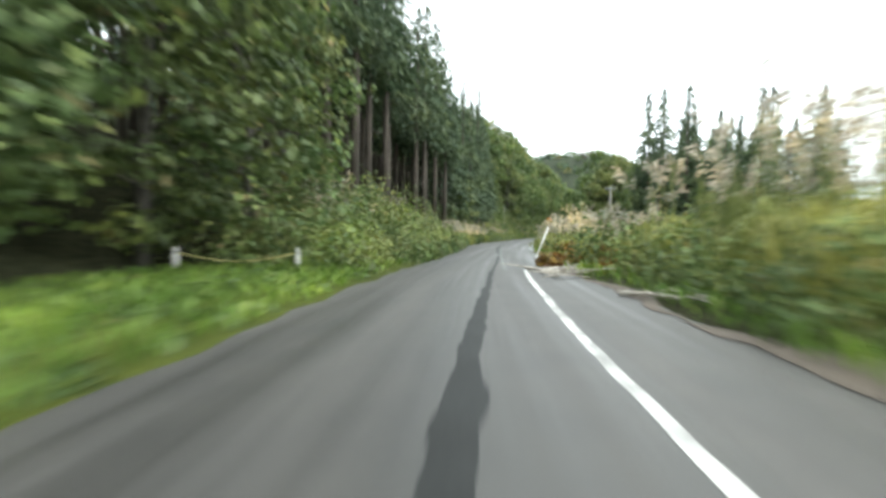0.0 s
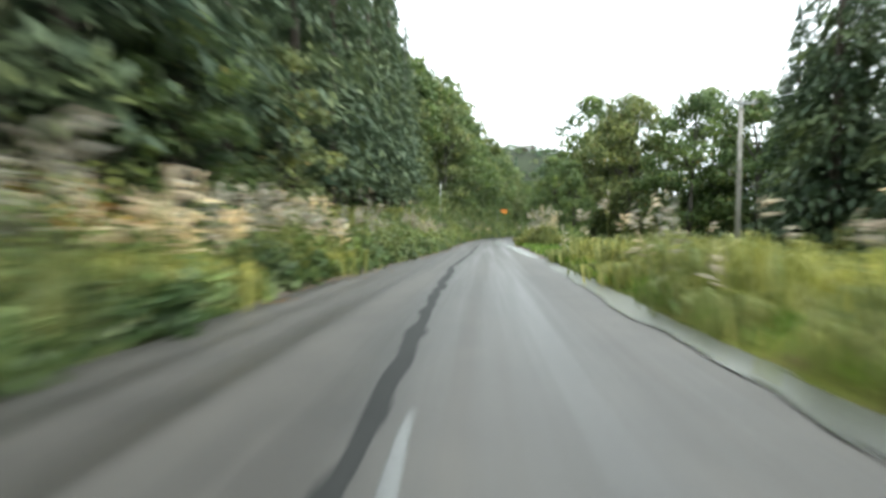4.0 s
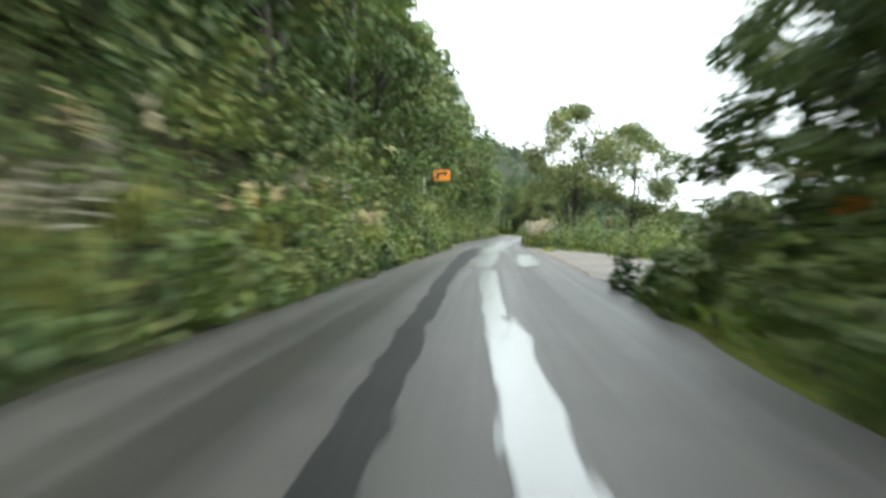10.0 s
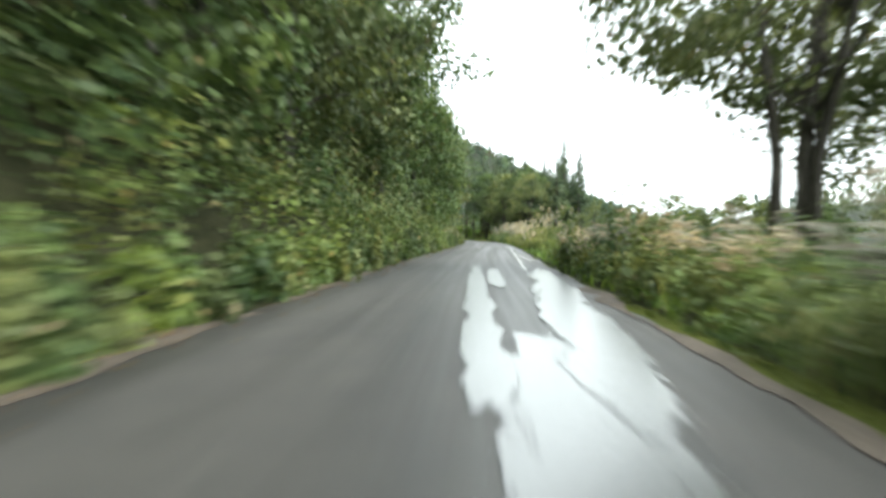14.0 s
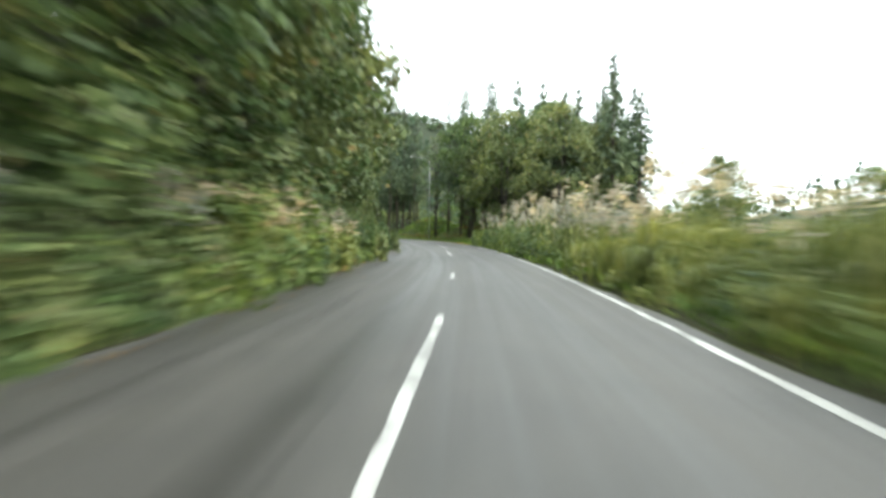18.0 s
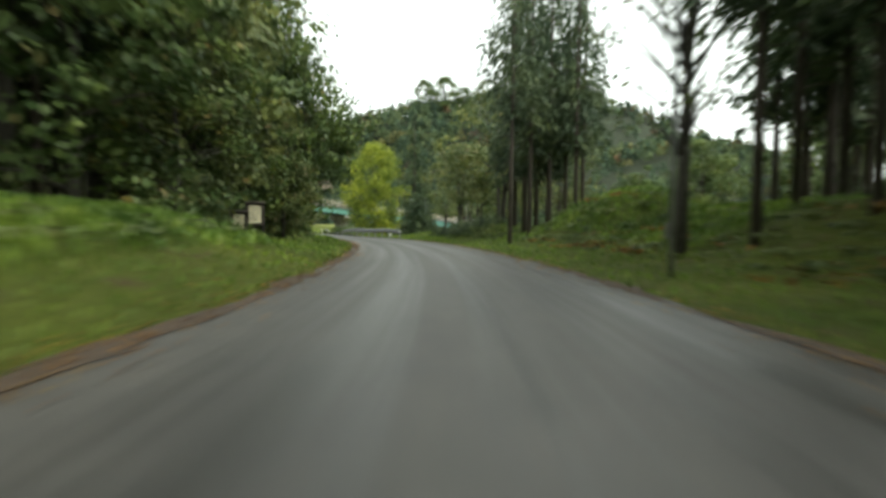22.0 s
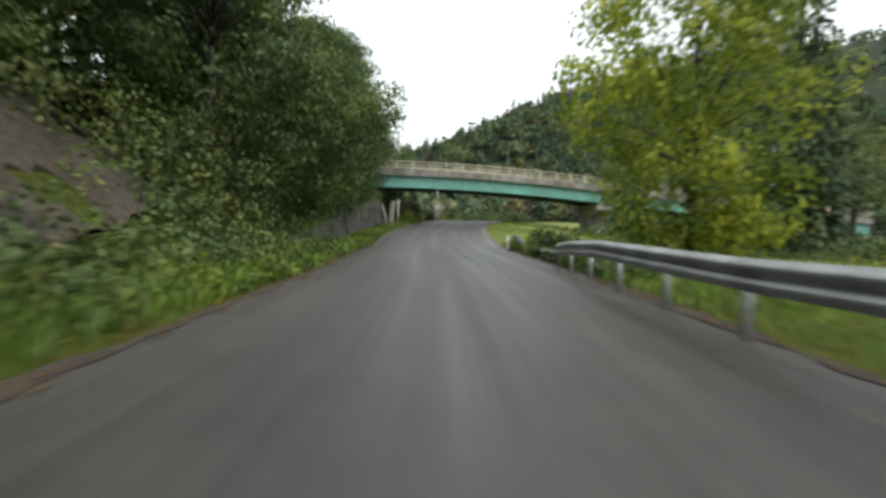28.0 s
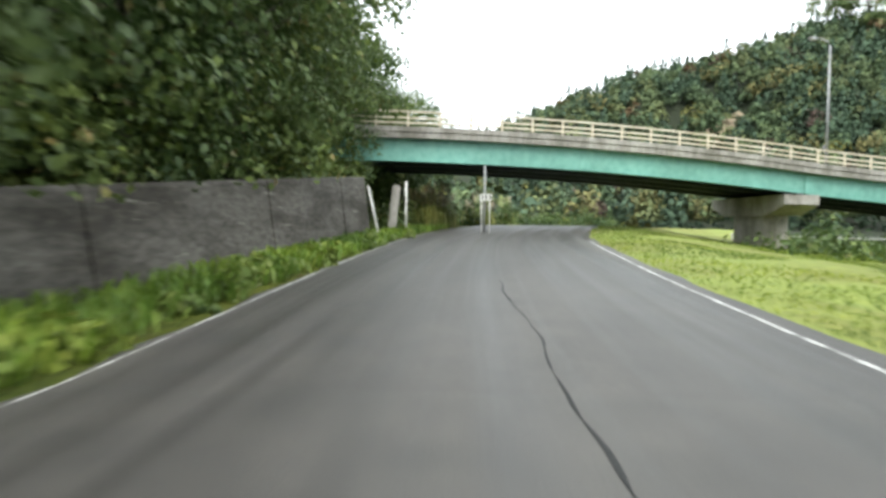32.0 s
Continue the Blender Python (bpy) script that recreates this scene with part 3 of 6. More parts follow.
puddle(19, 32, [(19, -1.95), (24, -2.3), (28, -2.3), (32, -2.0)], [(19, 0.15), (26, 0.3), (32, 0.12)], 12)
puddle(17, 34, [(17, -0.75), (25, -0.6), (30, -0.36), (34, -0.3)], [(17, 0.05), (24, 0.07), (34, 0.05)], 1)
puddle(33, 56, [(33, -0.3), (46, 0.1), (56, 0.45)], [(33, 0.06), (45, 0.07), (56, 0.04)], 2)
puddle(36, 72, [(36, -2.2), (72, -2.3)], [(36, 0.12), (60, 0.25), (72, 0.15)], 11)
puddle(76, 99, [(76, -2.3), (90, -2.0), (99, -1.6)], [(76, 0.22), (86, 0.34), (99, 0.3)], 3)
puddle(97, 110, [(97, -1.35), (100, -1.2), (104, -0.95), (110, -0.7)], [(97, 0.32), (104, 0.36), (110, 0.45)], 17)
puddle(108, 119, [(108, -0.65), (119, -0.75)], [(108, 0.42), (113, 0.55), (119, 0.6)], 4)
puddle(112, 127, [(112, -0.65), (127, -0.6)], [(112, 0.38), (127, 0.26)], 5)
puddle(123, 138, [(123, -0.5), (138, -0.25)], [(123, 0.24), (138, 0.18)], 6)
puddle(136, 147, [(136, -0.2), (147, 0.0)], [(136, 0.14), (147, 0.25)], 7)
puddle(147, 160, [(147, 0.25), (160, 0.2)], [(147, 0.3), (160, 0.5)], 8)
puddle(148, 158, [(148, -1.3), (158, -1.4)], [(148, 0.45), (158, 0.3)], 13)
puddle(159, 184, [(159, 0.4), (166, 0.0), (174, -0.2), (184, -0.9)], [(159, 0.4), (166, 0.75), (176, 0.55), (184, 0.4)], 9)
puddle(171, 178, [(171, -1.05), (178, -1.2)], [(171, 0.28), (178, 0.2)], 14)
puddle(180, 198, [(180, -0.15), (198, 0.05)], [(180, 0.2), (190, 0.22), (198, 0.12)], 10)
puddle(180, 196, [(180, -1.1), (190, -1.7), (196, -2.0)], [(180, 0.36), (188, 0.42), (196, 0.3)], 15)
puddle(189, 196, [(189, -0.5), (196, -0.5)], [(189, 0.2), (196, 0.2)], 16)


def marking(s0, s1, mid, half, seed):
    tagged(new("road_marking", ribbon("road_marking", s0, s1, lambda s: mid(s) + half, lambda s: mid(s) - half, M_PAINT, 0.004, 0.5, 0.008, seed)), "worn white painted line on asphalt", "road marking", "white road markings", "structure")


marking(-12, 18.3, lambda s: -1.2 - 0.012 * max(0.0, s - 6), 0.062, 21)
marking(196, 214, lambda s: float(tab(s, (196, -1.6), (206, -1.9), (214, -2.0))), 0.06, 28)
marking(203, 280, lambda s: float(tab(s, (203, -2.4), (217, -1.95), (224, -2.15), (245, -2.45), (262, -2.55), (280, -3.0))), 0.055, 22)
for a, b2 in ((224.5, 231.5), (238, 245), (251.0, 253.2), (264.5, 271)):
    marking(a, b2, lambda s: float(tab(s, (224, 0.64), (232, 0.55), (245, 0.34), (253, 0.32), (265, 0.16), (272, 0.08))), 0.05, 23)
marking(276, 283.5, lambda s: -0.42 + 0.002 * (s - 277) ** 2 * -1, 0.075, 24)
marking(380, 408, lambda s: float(edge_left(s)) - 0.12, 0.018, 29)
marking(383, 403, lambda s: float(tab(s, (383, -3.3), (400, -3.75), (420, -4.15))), 0.03, 25)

for n, (a, b2, ua, ub) in enumerate(((382, 391, -0.85, -0.55),)):
    tagged(new("crack", ribbon("crack", a, b2, lambda s: wavy(lambda q: ua + (ub - ua) * (q - a) / (b2 - a), 0.12, 40 + n)(s) + 0.013, lambda s: wavy(lambda q: ua + (ub - ua) * (q - a) / (b2 - a), 0.12, 40 + n)(s) - 0.013, M_TAR, 0.004, 0.25, 0.008, 50 + n)), "dark crack wandering along the asphalt", "road crack", "road cracks", "structure")
# lay-by, gutters, silt and litter beside the road
tagged(new("lay_by", ribbon("lay_by", 141, 171, lambda s: -float(edge_right(s)) - 0.02, lambda s: -float(tab(s, (141, 2.8), (145, 4.6), (152, 6.6), (160, 6.2), (166, 4.6), (171, 2.7))), M_LAYBY, -0.006, 1.0, 0.08, 31, 4)), "pale worn concrete lay-by beside the road", "lay-by", kind="structure")
tagged(new("seam", ribbon("seam", 146, 165, lambda s: -float(edge_right(s)) + 0.05, lambda s: -float(edge_right(s)) - 0.07, M_RUST, 0.004, 0.5, 0.015, 32)), "rust-brown seam between asphalt and lay-by", "seam", kind="structure")
for n, (a, b2, off0, w, m_) in enumerate(((60, 104, 0.0, 1.0, M_SILT), (150, 200, 0.0, 0.9, M_SILT), (286, 350, -0.1, 0.7, M_LITTER), (352, 384, 0.0, 0.35, M_LITTER))):
    tagged(new("verge_litter", ribbon("verge_litter", a, b2, lambda s: float(edge_left(s)) + off0 - 0.1 + w * max(0.0, 0.35 + 1.1 * noise.noise((s * 0.3, n, 2))), lambda s: float(edge_left(s)) + off0 - 0.15 - 0.25 * abs(noise.noise((s * 0.5, n, 7))), m_, 0.01, 0.5, 0.05, 33 + n, 2)), "washed-out silt and fallen leaves along the road edge", "litter", kind="structure")
for n, (a, b2, w, m_) in enumerate(((4, 30, 0.9, M_SILT), (76, 98, 0.9, M_SILT), (168, 190, 0.5, M_SILT), (286, 350, 0.5, M_LITTER), (352, 384, 0.35, M_LITTER))):
    tagged(new("verge_litter", ribbon("verge_litter", a, b2, lambda s: -float(edge_right(s)) + 0.12 + 0.25 * abs(noise.noise((s * 0.5, n, 3))), lambda s: -float(edge_right(s)) + 0.08 - w * max(0.0, 0.35 + 1.1 * noise.noise((s * 0.3, n, 9))), m_, 0.012, 0.5, 0.05, 43 + n, 2)), "washed-out silt and fallen leaves along the road edge", "litter", kind="structure")

# exposed earth in the cut bank
sb = np.arange(355, 372.1, 0.5)
ub = np.arange(6.3, 14.1, 0.5)
bv, bf = [], []
for i, s in enumerate(sb):
    for j, u in enumerate(ub):
        uu = u + 1.2 * (1 - math.sin(math.pi * (s - 355) / 17)) * (1 if j < 8 else -1)
        x, y = plan(s, uu)
        bv.append((float(x), float(y), ground_z(s, uu) + 0.25 + 0.35 * noise.noise((s * 0.6, u * 0.6, 3)) + 0.2 * noise.noise((s * 1.9, u * 1.9, 5))))
        if i and j:
            k = i * len(ub) + j
            bf.append((k - len(ub) - 1, k - 1, k, k - len(ub)))
tagged(new("cut_bank", mesh_from("cut_bank", bv, bf, M_SOIL, True)), "bare brown earth of a slipped road bank", "bank", kind="structure")


# ---------------------------------------------------------------- plants
def tree_mesh_cedar(seed, h=17.0, clear=0.35, rad=2.3, dense_=1.0, spray=1.0, slim=0.34, girth=1.0):
    """A cedar: bare tapering trunk with dead snags, then fans of drooping sprays, narrower towards the tip."""
    r = np.random.default_rng(seed)
    runs = [([(0, 0, -0.6), (0.03, 0.02, h * 0.4), (0.05, -0.03, h * 0.75), (0, 0, h)], [0.24 * girth, 0.18 * girth, 0.1 * girth, 0.02])]
    for k in range(8):
        z = h * r.uniform(0.16, clear + 0.2)
        a = r.uniform(0, 6.28)
        L = r.uniform(0.6, 1.5)
        runs.append(([(0, 0, z), (math.cos(a) * L, math.sin(a) * L, z - 0.15)], [0.03, 0.008]))
    trunk = tubes("cedar_trunk", runs, M_BARK, 6)
    cs, dirs, sizes = [], [], []
    z = h * clear
    while z < h * 0.985:
        f = (z - h * clear) / (h * (1 - clear))
        top = rad * (1 - f) ** 0.8 + 0.1
        if f < 0.12:
            top *= 0.6 + 3.3 * f
        for a in r.uniform(0, 6.28, 3 + int(4 * (1 - f))):
            R = top * r.uniform(0.6, 1.12)
            n = max(3, int((8.5 * R / rad + 2) * dense_))
            q = r.uniform(0.15, 1, n) ** 0.7
            side = r.normal(size=n) * 0.26 * R * q
            zz = z + 0.3 * R * q - 0.6 * R * q * q - np.abs(side) * 0.25 + r.normal(size=n) * 0.12
            cs.append(np.stack([np.cos(a) * R * q - np.sin(a) * side, np.sin(a) * R * q + np.cos(a) * side, zz], 1))
            dirs.append(np.tile([math.cos(a), math.sin(a), -0.45], (n, 1)))
            sizes.append(np.full(n, spray * (0.78 - 0.28 * f) / dense_ ** 0.4))
        z += 0.3
    crown = quads("cedar_crown", leaves(np.concatenate(cs), np.concatenate(sizes), slim, 0.3, np.concatenate(dirs), 0.3, r), L_CEDAR)
    return trunk, crown


def tree_mesh_broad(seed, h=11.0, rad=3.6, low=0.22, n_clump=46, per=62, size=0.34, leaf=None, trunk_r=0.2, airy=1.0, stems=1, limbs=4):
    r = np.random.default_rng(seed)
    cl = []
    for k in range(n_clump):
        f = r.uniform(low, 1.0)
        prof = math.sin(math.pi * min(1.0, max(0.08, (f - low) / (1.0 - low) * 0.88 + 0.1))) ** 0.7
        a, q = r.uniform(0, 6.28), r.uniform(0.25, 1.0) ** 0.6
        cl.append((math.cos(a) * rad * prof * q, math.sin(a) * rad * prof * q, h * f))
    runs = []
    tops = []
    for k in range(stems):
        a = r.uniform(0, 6.28)
        lean = 0.25 if stems == 1 else r.uniform(0.5, 1.4)
        top = Vector((math.cos(a) * lean, math.sin(a) * lean, h * 0.72))
        runs.append(([(math.cos(a) * 0.12 * (stems - 1), math.sin(a) * 0.12 * (stems - 1), -0.7), (top.x * 0.3, top.y * 0.3, h * 0.25), (top.x * 0.7, top.y * 0.7, h * 0.5), top], [trunk_r * 1.15, trunk_r * 0.85, trunk_r * 0.55, trunk_r * 0.15]))
        tops.append(top)
    for n, c in enumerate(cl):
        if n % limbs == 0:
            tp = tops[n % stems]
            zb = min(c[2] * 0.7, h * 0.6)
            st = Vector((tp.x * zb / h, tp.y * zb / h, zb))
            midp = st.lerp(Vector(c), 0.5) + Vector((0, 0, 0.25))
            runs.append(([st, midp, c], [trunk_r * 0.35, trunk_r * 0.2, 0.015]))
    trunk = tubes("tree_trunk", runs, M_BARK2, 5)
    cs, out = [], []
    for c in cl:
        cr = rad * r.uniform(0.2, 0.36) * airy
        d = r.normal(size=(per, 3))
        d /= np.linalg.norm(d, axis=1, keepdims=True)
        p = np.array(c) + d * cr * r.uniform(0.45, 1.0, (per, 1)) * [1, 1, 0.66]
        cs.append(p)
        out.append(d)
    crown = quads("tree_crown", leaves(np.concatenate(cs), size, 0.62, 0.35, None, 0.12, r, np.concatenate(out)), leaf or L_BROAD)
    return trunk, crown


def plant(meshes, s, u, scale, label, category, group, turn=0.0, dz=0.0, wide=1.0):
    x, y = plan(s, u)
    ob = new(category.replace(" ", "_"))
    ob.matrix_basis = Matrix.LocRotScale((float(x), float(y), ground_z(s, u) + dz), Euler((0, 0, turn)), (scale * wide, scale * wide, scale))
    tagged(ob, label, category, group)
    part("trunk", meshes[0], ob)
    part("crown", meshes[1], ob)
    return ob


CEDARS = [tree_mesh_cedar(k, 17 + (k % 3), 0.38 + 0.05 * (k % 2), 2.3 + 0.2 * (k % 3), 0.75) for k in range(4)]
FRONTCEDARS = [tree_mesh_cedar(10 + k, 18 + k, 0.42, 2.6, 2.2, 0.85) for k in range(3)]
LONECEDARS = [tree_mesh_cedar(20 + k, 18, 0.04, 3.2, 3.6, 1.0, 0.4) for k in range(3)]
DENSEPINES = [tree_mesh_cedar(35 + k, 20, 0.35, 3.1, 3.0, 0.85, 0.3, 0.75) for k in range(2)]
EDGECEDARS = [tree_mesh_cedar(15 + k, 17 + k, 0.1, 2.7, 2.2, 0.85) for k in range(3)]
PARKPINES = [tree_mesh_cedar(30 + k, 16, 0.4, 2.6, 1.2, 0.95, 0.42) for k in range(3)]
BROADS = [tree_mesh_broad(40 + k, 10 + k % 3, 3.5 + 0.3 * (k % 2), 0.15, 42, 42, 0.45, (L_BROAD, L_OLIVE, L_BROAD, L_BROAD)[k]) for k in range(4)]
FRONTS = [tree_mesh_broad(45 + k, 10 + k % 3, 3.8, 0.06, 60, 78, 0.3, (L_BROAD, L_OLIVE, L_BROAD)[k]) for k in range(3)]
DARKS = [tree_mesh_broad(50 + k, 12, 4.4, 0.1, 78, 92, 0.31, L_BROAD, 0.25) for k in range(2)]
VERGES = [tree_mesh_broad(55 + k, 13, 5.0, 0.2, 76, 80, 0.3, (L_OLIVE, L_BROAD)[k], 0.22, 0.9, 2) for k in range(2)]
OPENS = [tree_mesh_broad(60 + k, 11, 4.8, 0.36, 84, 180, 0.21, L_OLIVE, 0.15, 0.95, 4) for k in range(2)]
OPENLITE = [tree_mesh_broad(66 + k, 11, 4.8, 0.42, 60, 56, 0.31, L_OLIVE, 0.17, 0.95, 3) for k in range(2)]
GINKGO = tree_mesh_broad(70, 14.5, 5.8, 0.05, 150, 110, 0.31, L_GINKGO, 0.2, 1.0)
WALLTREES = [tree_mesh_broad(80 + k, 11, 4.2, 0.06, 96, 170, 0.2, L_BROAD, 0.2) for k in range(2)]
MEADOWTREE = tree_mesh_broad(78, 14.0, 5.0, 0.06, 190, 84, 0.33, L_OLIVE, 0.26, 1.0)
THINPINES = [tree_mesh_cedar(38 + k, 20, 0.27, 2.7, 0.95, 0.85, 0.3, 0.8) for k in range(2)]
CLUMPPINES = [tree_mesh_cedar(33 + k, 18, 0.2, 3.0, 2.2, 0.9, 0.32, 0.8) for k in range(2)]
BARE = tree_mesh_broad(75, 14.0, 3.0, 0.3, 54, 16, 0.22, L_OLIVE, 0.2, 1.0, 1, 1)

rnd = random.Random(11)
CEDAR_LABEL = "tall straight cedar with brown bark in the roadside plantation"
BROAD_LABEL = "leafy green broadleaf tree on the steep roadside hill"

# cedar plantation on the bank
s = 10.0
while s < 120:
    u = 7.3 if 24 < s < 106 else 10.0
    row = 0
    while u < 32:
        ds, du = rnd.uniform(-1.0, 1.0), rnd.uniform(-0.7, 0.7)
        plant((FRONTCEDARS if s < 60 else EDGECEDARS)[rnd.randrange(3)] if row == 0 else CEDARS[rnd.randrange(4)], s + ds, u + du, rnd.uniform(0.85, 1.12), CEDAR_LABEL, "cedar tree", "cedars of the plantation", rnd.uniform(0, 6.28))
        u += 3.5 + 0.06 * u
        row += 1
    s += 3.7
for n, (s, u, k) in enumerate(((4, 10, 1.1), (9, 9, 1.1), (13.5, 8.2, 1.0), (18, 7.6, 0.9), (22, 8.0, 0.8), (11, 12.5, 1.2))):
    plant((FRONTS[1], DARKS[0], FRONTS[1], FRONTS[0], FRONTS[1], DARKS[1])[n], s, u, k, "leafy olive-green tree hanging over the grass by the rope posts", "broadleaf tree", "trees behind the rope fence", n * 1.8)
for n, (s, u, k) in enumerate(((64, 6.6, 0.5), (70, 6.6, 0.5))):
    plant(FRONTS[n], s, u, k, "small broadleaf tree in front of the cedar plantation", "broadleaf tree", "small trees before the cedars", n * 2.2)
# mixed hillside
s = 116.0
while s < 276:
    u = 7.2
    row = 0
    while u < 22:
        cedar = u > 14 and rnd.random() < 0.3
        kind = CEDARS if cedar else FRONTS if row == 0 else BROADS
        if s < 125 and row == 0:
            u += 3.5
        plant(kind[rnd.randrange(3)], s + rnd.uniform(-1.6, 1.6), u + rnd.uniform(-1.0, 1.0), rnd.uniform(0.85, 1.1) if cedar else rnd.uniform(1.0, 1.25) if row == 0 else rnd.uniform(1.3, 1.65), "dark cedar among broadleaf trees on the hillside" if cedar else BROAD_LABEL, "cedar tree" if cedar else "broadleaf tree", "trees of the steep hillside", rnd.uniform(0, 6.28))
        u += 4.6 + 0.1 * u
        row += 1
    s += 5.2
# tall trees leaning out of the hillside over the road
for n, (s, u, k) in enumerate(((246, 7.2, 1.1), (252, 7.0, 1.1), (258, 7.6, 1.1), (265, 8.2, 1.05), (180, 6.8, 1.2), (196, 6.6, 1.2), (212, 6.4, 1.2), (228, 6.4, 1.2))):
    plant((VERGES + FRONTS)[n % 5], s, u, k, "tall broadleaf tree leaning over the road bank", "broadleaf tree", "trees of the steep hillside", n * 1.2)
# wood behind the low earth mound
s = 279.0
while s < 352:
    u = 12.5 if s < 337 else 8.5
    while u < 26:
        kind = PARKPINES if rnd.random() < 0.65 else BROADS[:3]
        plant(kind[rnd.randrange(3)], s + rnd.uniform(-1.5, 1.5), u + rnd.uniform(-1, 1), rnd.uniform(0.85, 1.1), "tall shady tree with a bare trunk in the park wood", "park tree", "trees of the park wood", rnd.uniform(0, 6.28))
        u += 4.6 + 0.07 * u
    s += 5.2
for n, (s, u, k) in enumerate(((279, 8.2, 1.25), (284, 8.8, 1.25), (289, 9.2, 1.2), (294.5, 10.5, 1.05), (292, 11.5, 1.3), (318, 11.0, 1.1), (326, 10.5, 1.2), (323, 9.5, 0.8), (334, 9.8, 0.85), (340, 7.2, 0.95), (346, 7.0, 0.85), (336, 7.2, 0.6))):
    plant((FRONTS + DARKS)[n % 5], s, u, k, "leafy tree with branches hanging over the verge", "broadleaf tree", "verge trees of the park wood", n * 1.4)
for n, (s, u, k) in enumerate(((284, 9.0, 1.3), (318, 13.0, 1.5), (326, 13.5, 1.5), (333, 12.5, 1.45), (339, 11.0, 1.3), (341.5, 6.7, 1.0))):
    plant(VERGES[n % 2], s, u, k, "tall leafy tree spreading over the park verge", "broadleaf tree", "verge trees of the park wood", n * 1.7)
# bank and top of the retaining wall
s = 351.0
while s < 420:
    u = 12.0 if s < 364 else 9.5 if s < 374 else 6.3
    while u < 20:
        plant((WALLTREES[0], WALLTREES[1], BROADS[0], BROADS[2])[rnd.randrange(2) + (2 if u > 12 else 0)], s + rnd.uniform(-1.2, 1.2), u + rnd.uniform(-0.6, 0.8) + (2.4 if s < 374 else 1.8 if s < 383 and u < 7 else 2.4 if s > 400 and u < 7 else 0.0), rnd.uniform(0.8, 1.05), "dense dark green broadleaf tree above the road bank", "broadleaf tree", "trees above the retaining wall", rnd.uniform(0, 6.28))
        u += 4.4
    s += 4.2
# free-standing conifers beyond the pampas grass
for n, (s, u, k) in enumerate(((80.5, -16.5, 1.12), (82, -18.6, 1.17), (75.5, -20.4, 1.16), (73, -29, 1.12), (77, -24.5, 1.0), (84, -23, 0.98), (70, -33, 1.08), (88, -27, 0.9), (66, -27, 0.8), (92, -33, 0.9), (60, -36, 0.95), (62, -20, 0.72), (58, -23, 0.92), (66, -22, 0.78), (70, -19, 0.9), (54, -26, 0.7), (79, -20.5, 0.92), (76, -17.2, 0.8), (84, -16.5, 0.75), (71, -24, 0.9), (81, -28, 0.95), (78, -22, 0.8), (73, -22.5, 0.85), (68, -20.5, 0.66), (64, -24, 0.75), (68, -26, 0.85), (60, -26, 0.72), (75, -26, 0.85), (63, -30, 0.8), (57, -29, 0.75), (72, -31, 0.9))):
    plant(LONECEDARS[n % 3], s, u, k, "dark pointed conifer standing beyond the pampas grass", "conifer", "conifers by the valley", n * 1.3)
# trees round the meadow and over the shrubs
for n, (s, u, k, dark) in enumerate(((134, -12.5, 1.65, 1), (128, -14, 1.4, 0), (134, -18, 1.4, 0), (112, -26, 1.2, 1), (118, -27, 1.45, 0), (113.5, -20, 1.2, 1), (117, -23, 1.3, 1), (104, -27, 1.0, 1), (108, -31, 1.2, 0), (114, -33, 1.5, 1), (119, -8.4, 0.75, 1), (113, -8.4, 0.55, 1), (124, -7.0, 0.85, 1), (131, -7.4, 0.8, 1), (136, -6.6, 0.62, 1), (139.5, -6.2, 0.58, 1), (137.5, -5.3, 0.5, 1), (141.5, -5.8, 0.5, 1), (142.5, -9.0, 0.62, 1), (140, -13, 1.5, 0), (126, -29, 1.4, 0), (98, -34, 1.3, 0), (134, -24, 1.3, 0))):
    plant((DARKS if dark else BROADS)[n % 2], s, u, k, "full round broadleaf tree at the edge of the meadow", "broadleaf tree", "trees beside the meadow", n * 2.1)
plant(MEADOWTREE, 121.5, -15.4, 1.2, "tall full round broadleaf tree standing on the meadow edge", "broadleaf tree", "trees beside the meadow", 0.7)
plant(OPENS[0], 191, -7.4, 1.28, "open-crowned tree with several dark stems beside the road", "broadleaf tree", "lone trees", 0.6, wide=0.9)
plant(OPENS[1], 195, -14.0, 1.25, "open-crowned tree with several dark stems beside the road", "broadleaf tree", "lone trees", 2.2)
for n, (s, u, k) in enumerate(((215, -22, 0.6), (228, -24, 0.65), (240, -20, 0.6), (205, -30, 0.7), (175, -32, 0.8), (165, -38, 0.8), (150, -42, 0.9), (250, -26, 0.7), (185, -24, 0.5), (262, -18, 0.6), (266, -13.5, 0.42), (272, -17, 0.5), (258, -15, 0.36), (280, -22, 0.6), (200, -36, 0.9), (210, -40, 1.0), (222, -34, 0.9), (232, -38, 1.0), (244, -36, 1.0), (256, -34, 0.9), (190, -44, 1.0), (240, -44, 1.1), (216, -46, 1.0), (268, -30, 0.9))):
    plant((BROADS + OPENLITE)[n % 6], s, u, k, "low broadleaf tree on the valley floor", "broadleaf tree", "valley trees", n * 1.7)
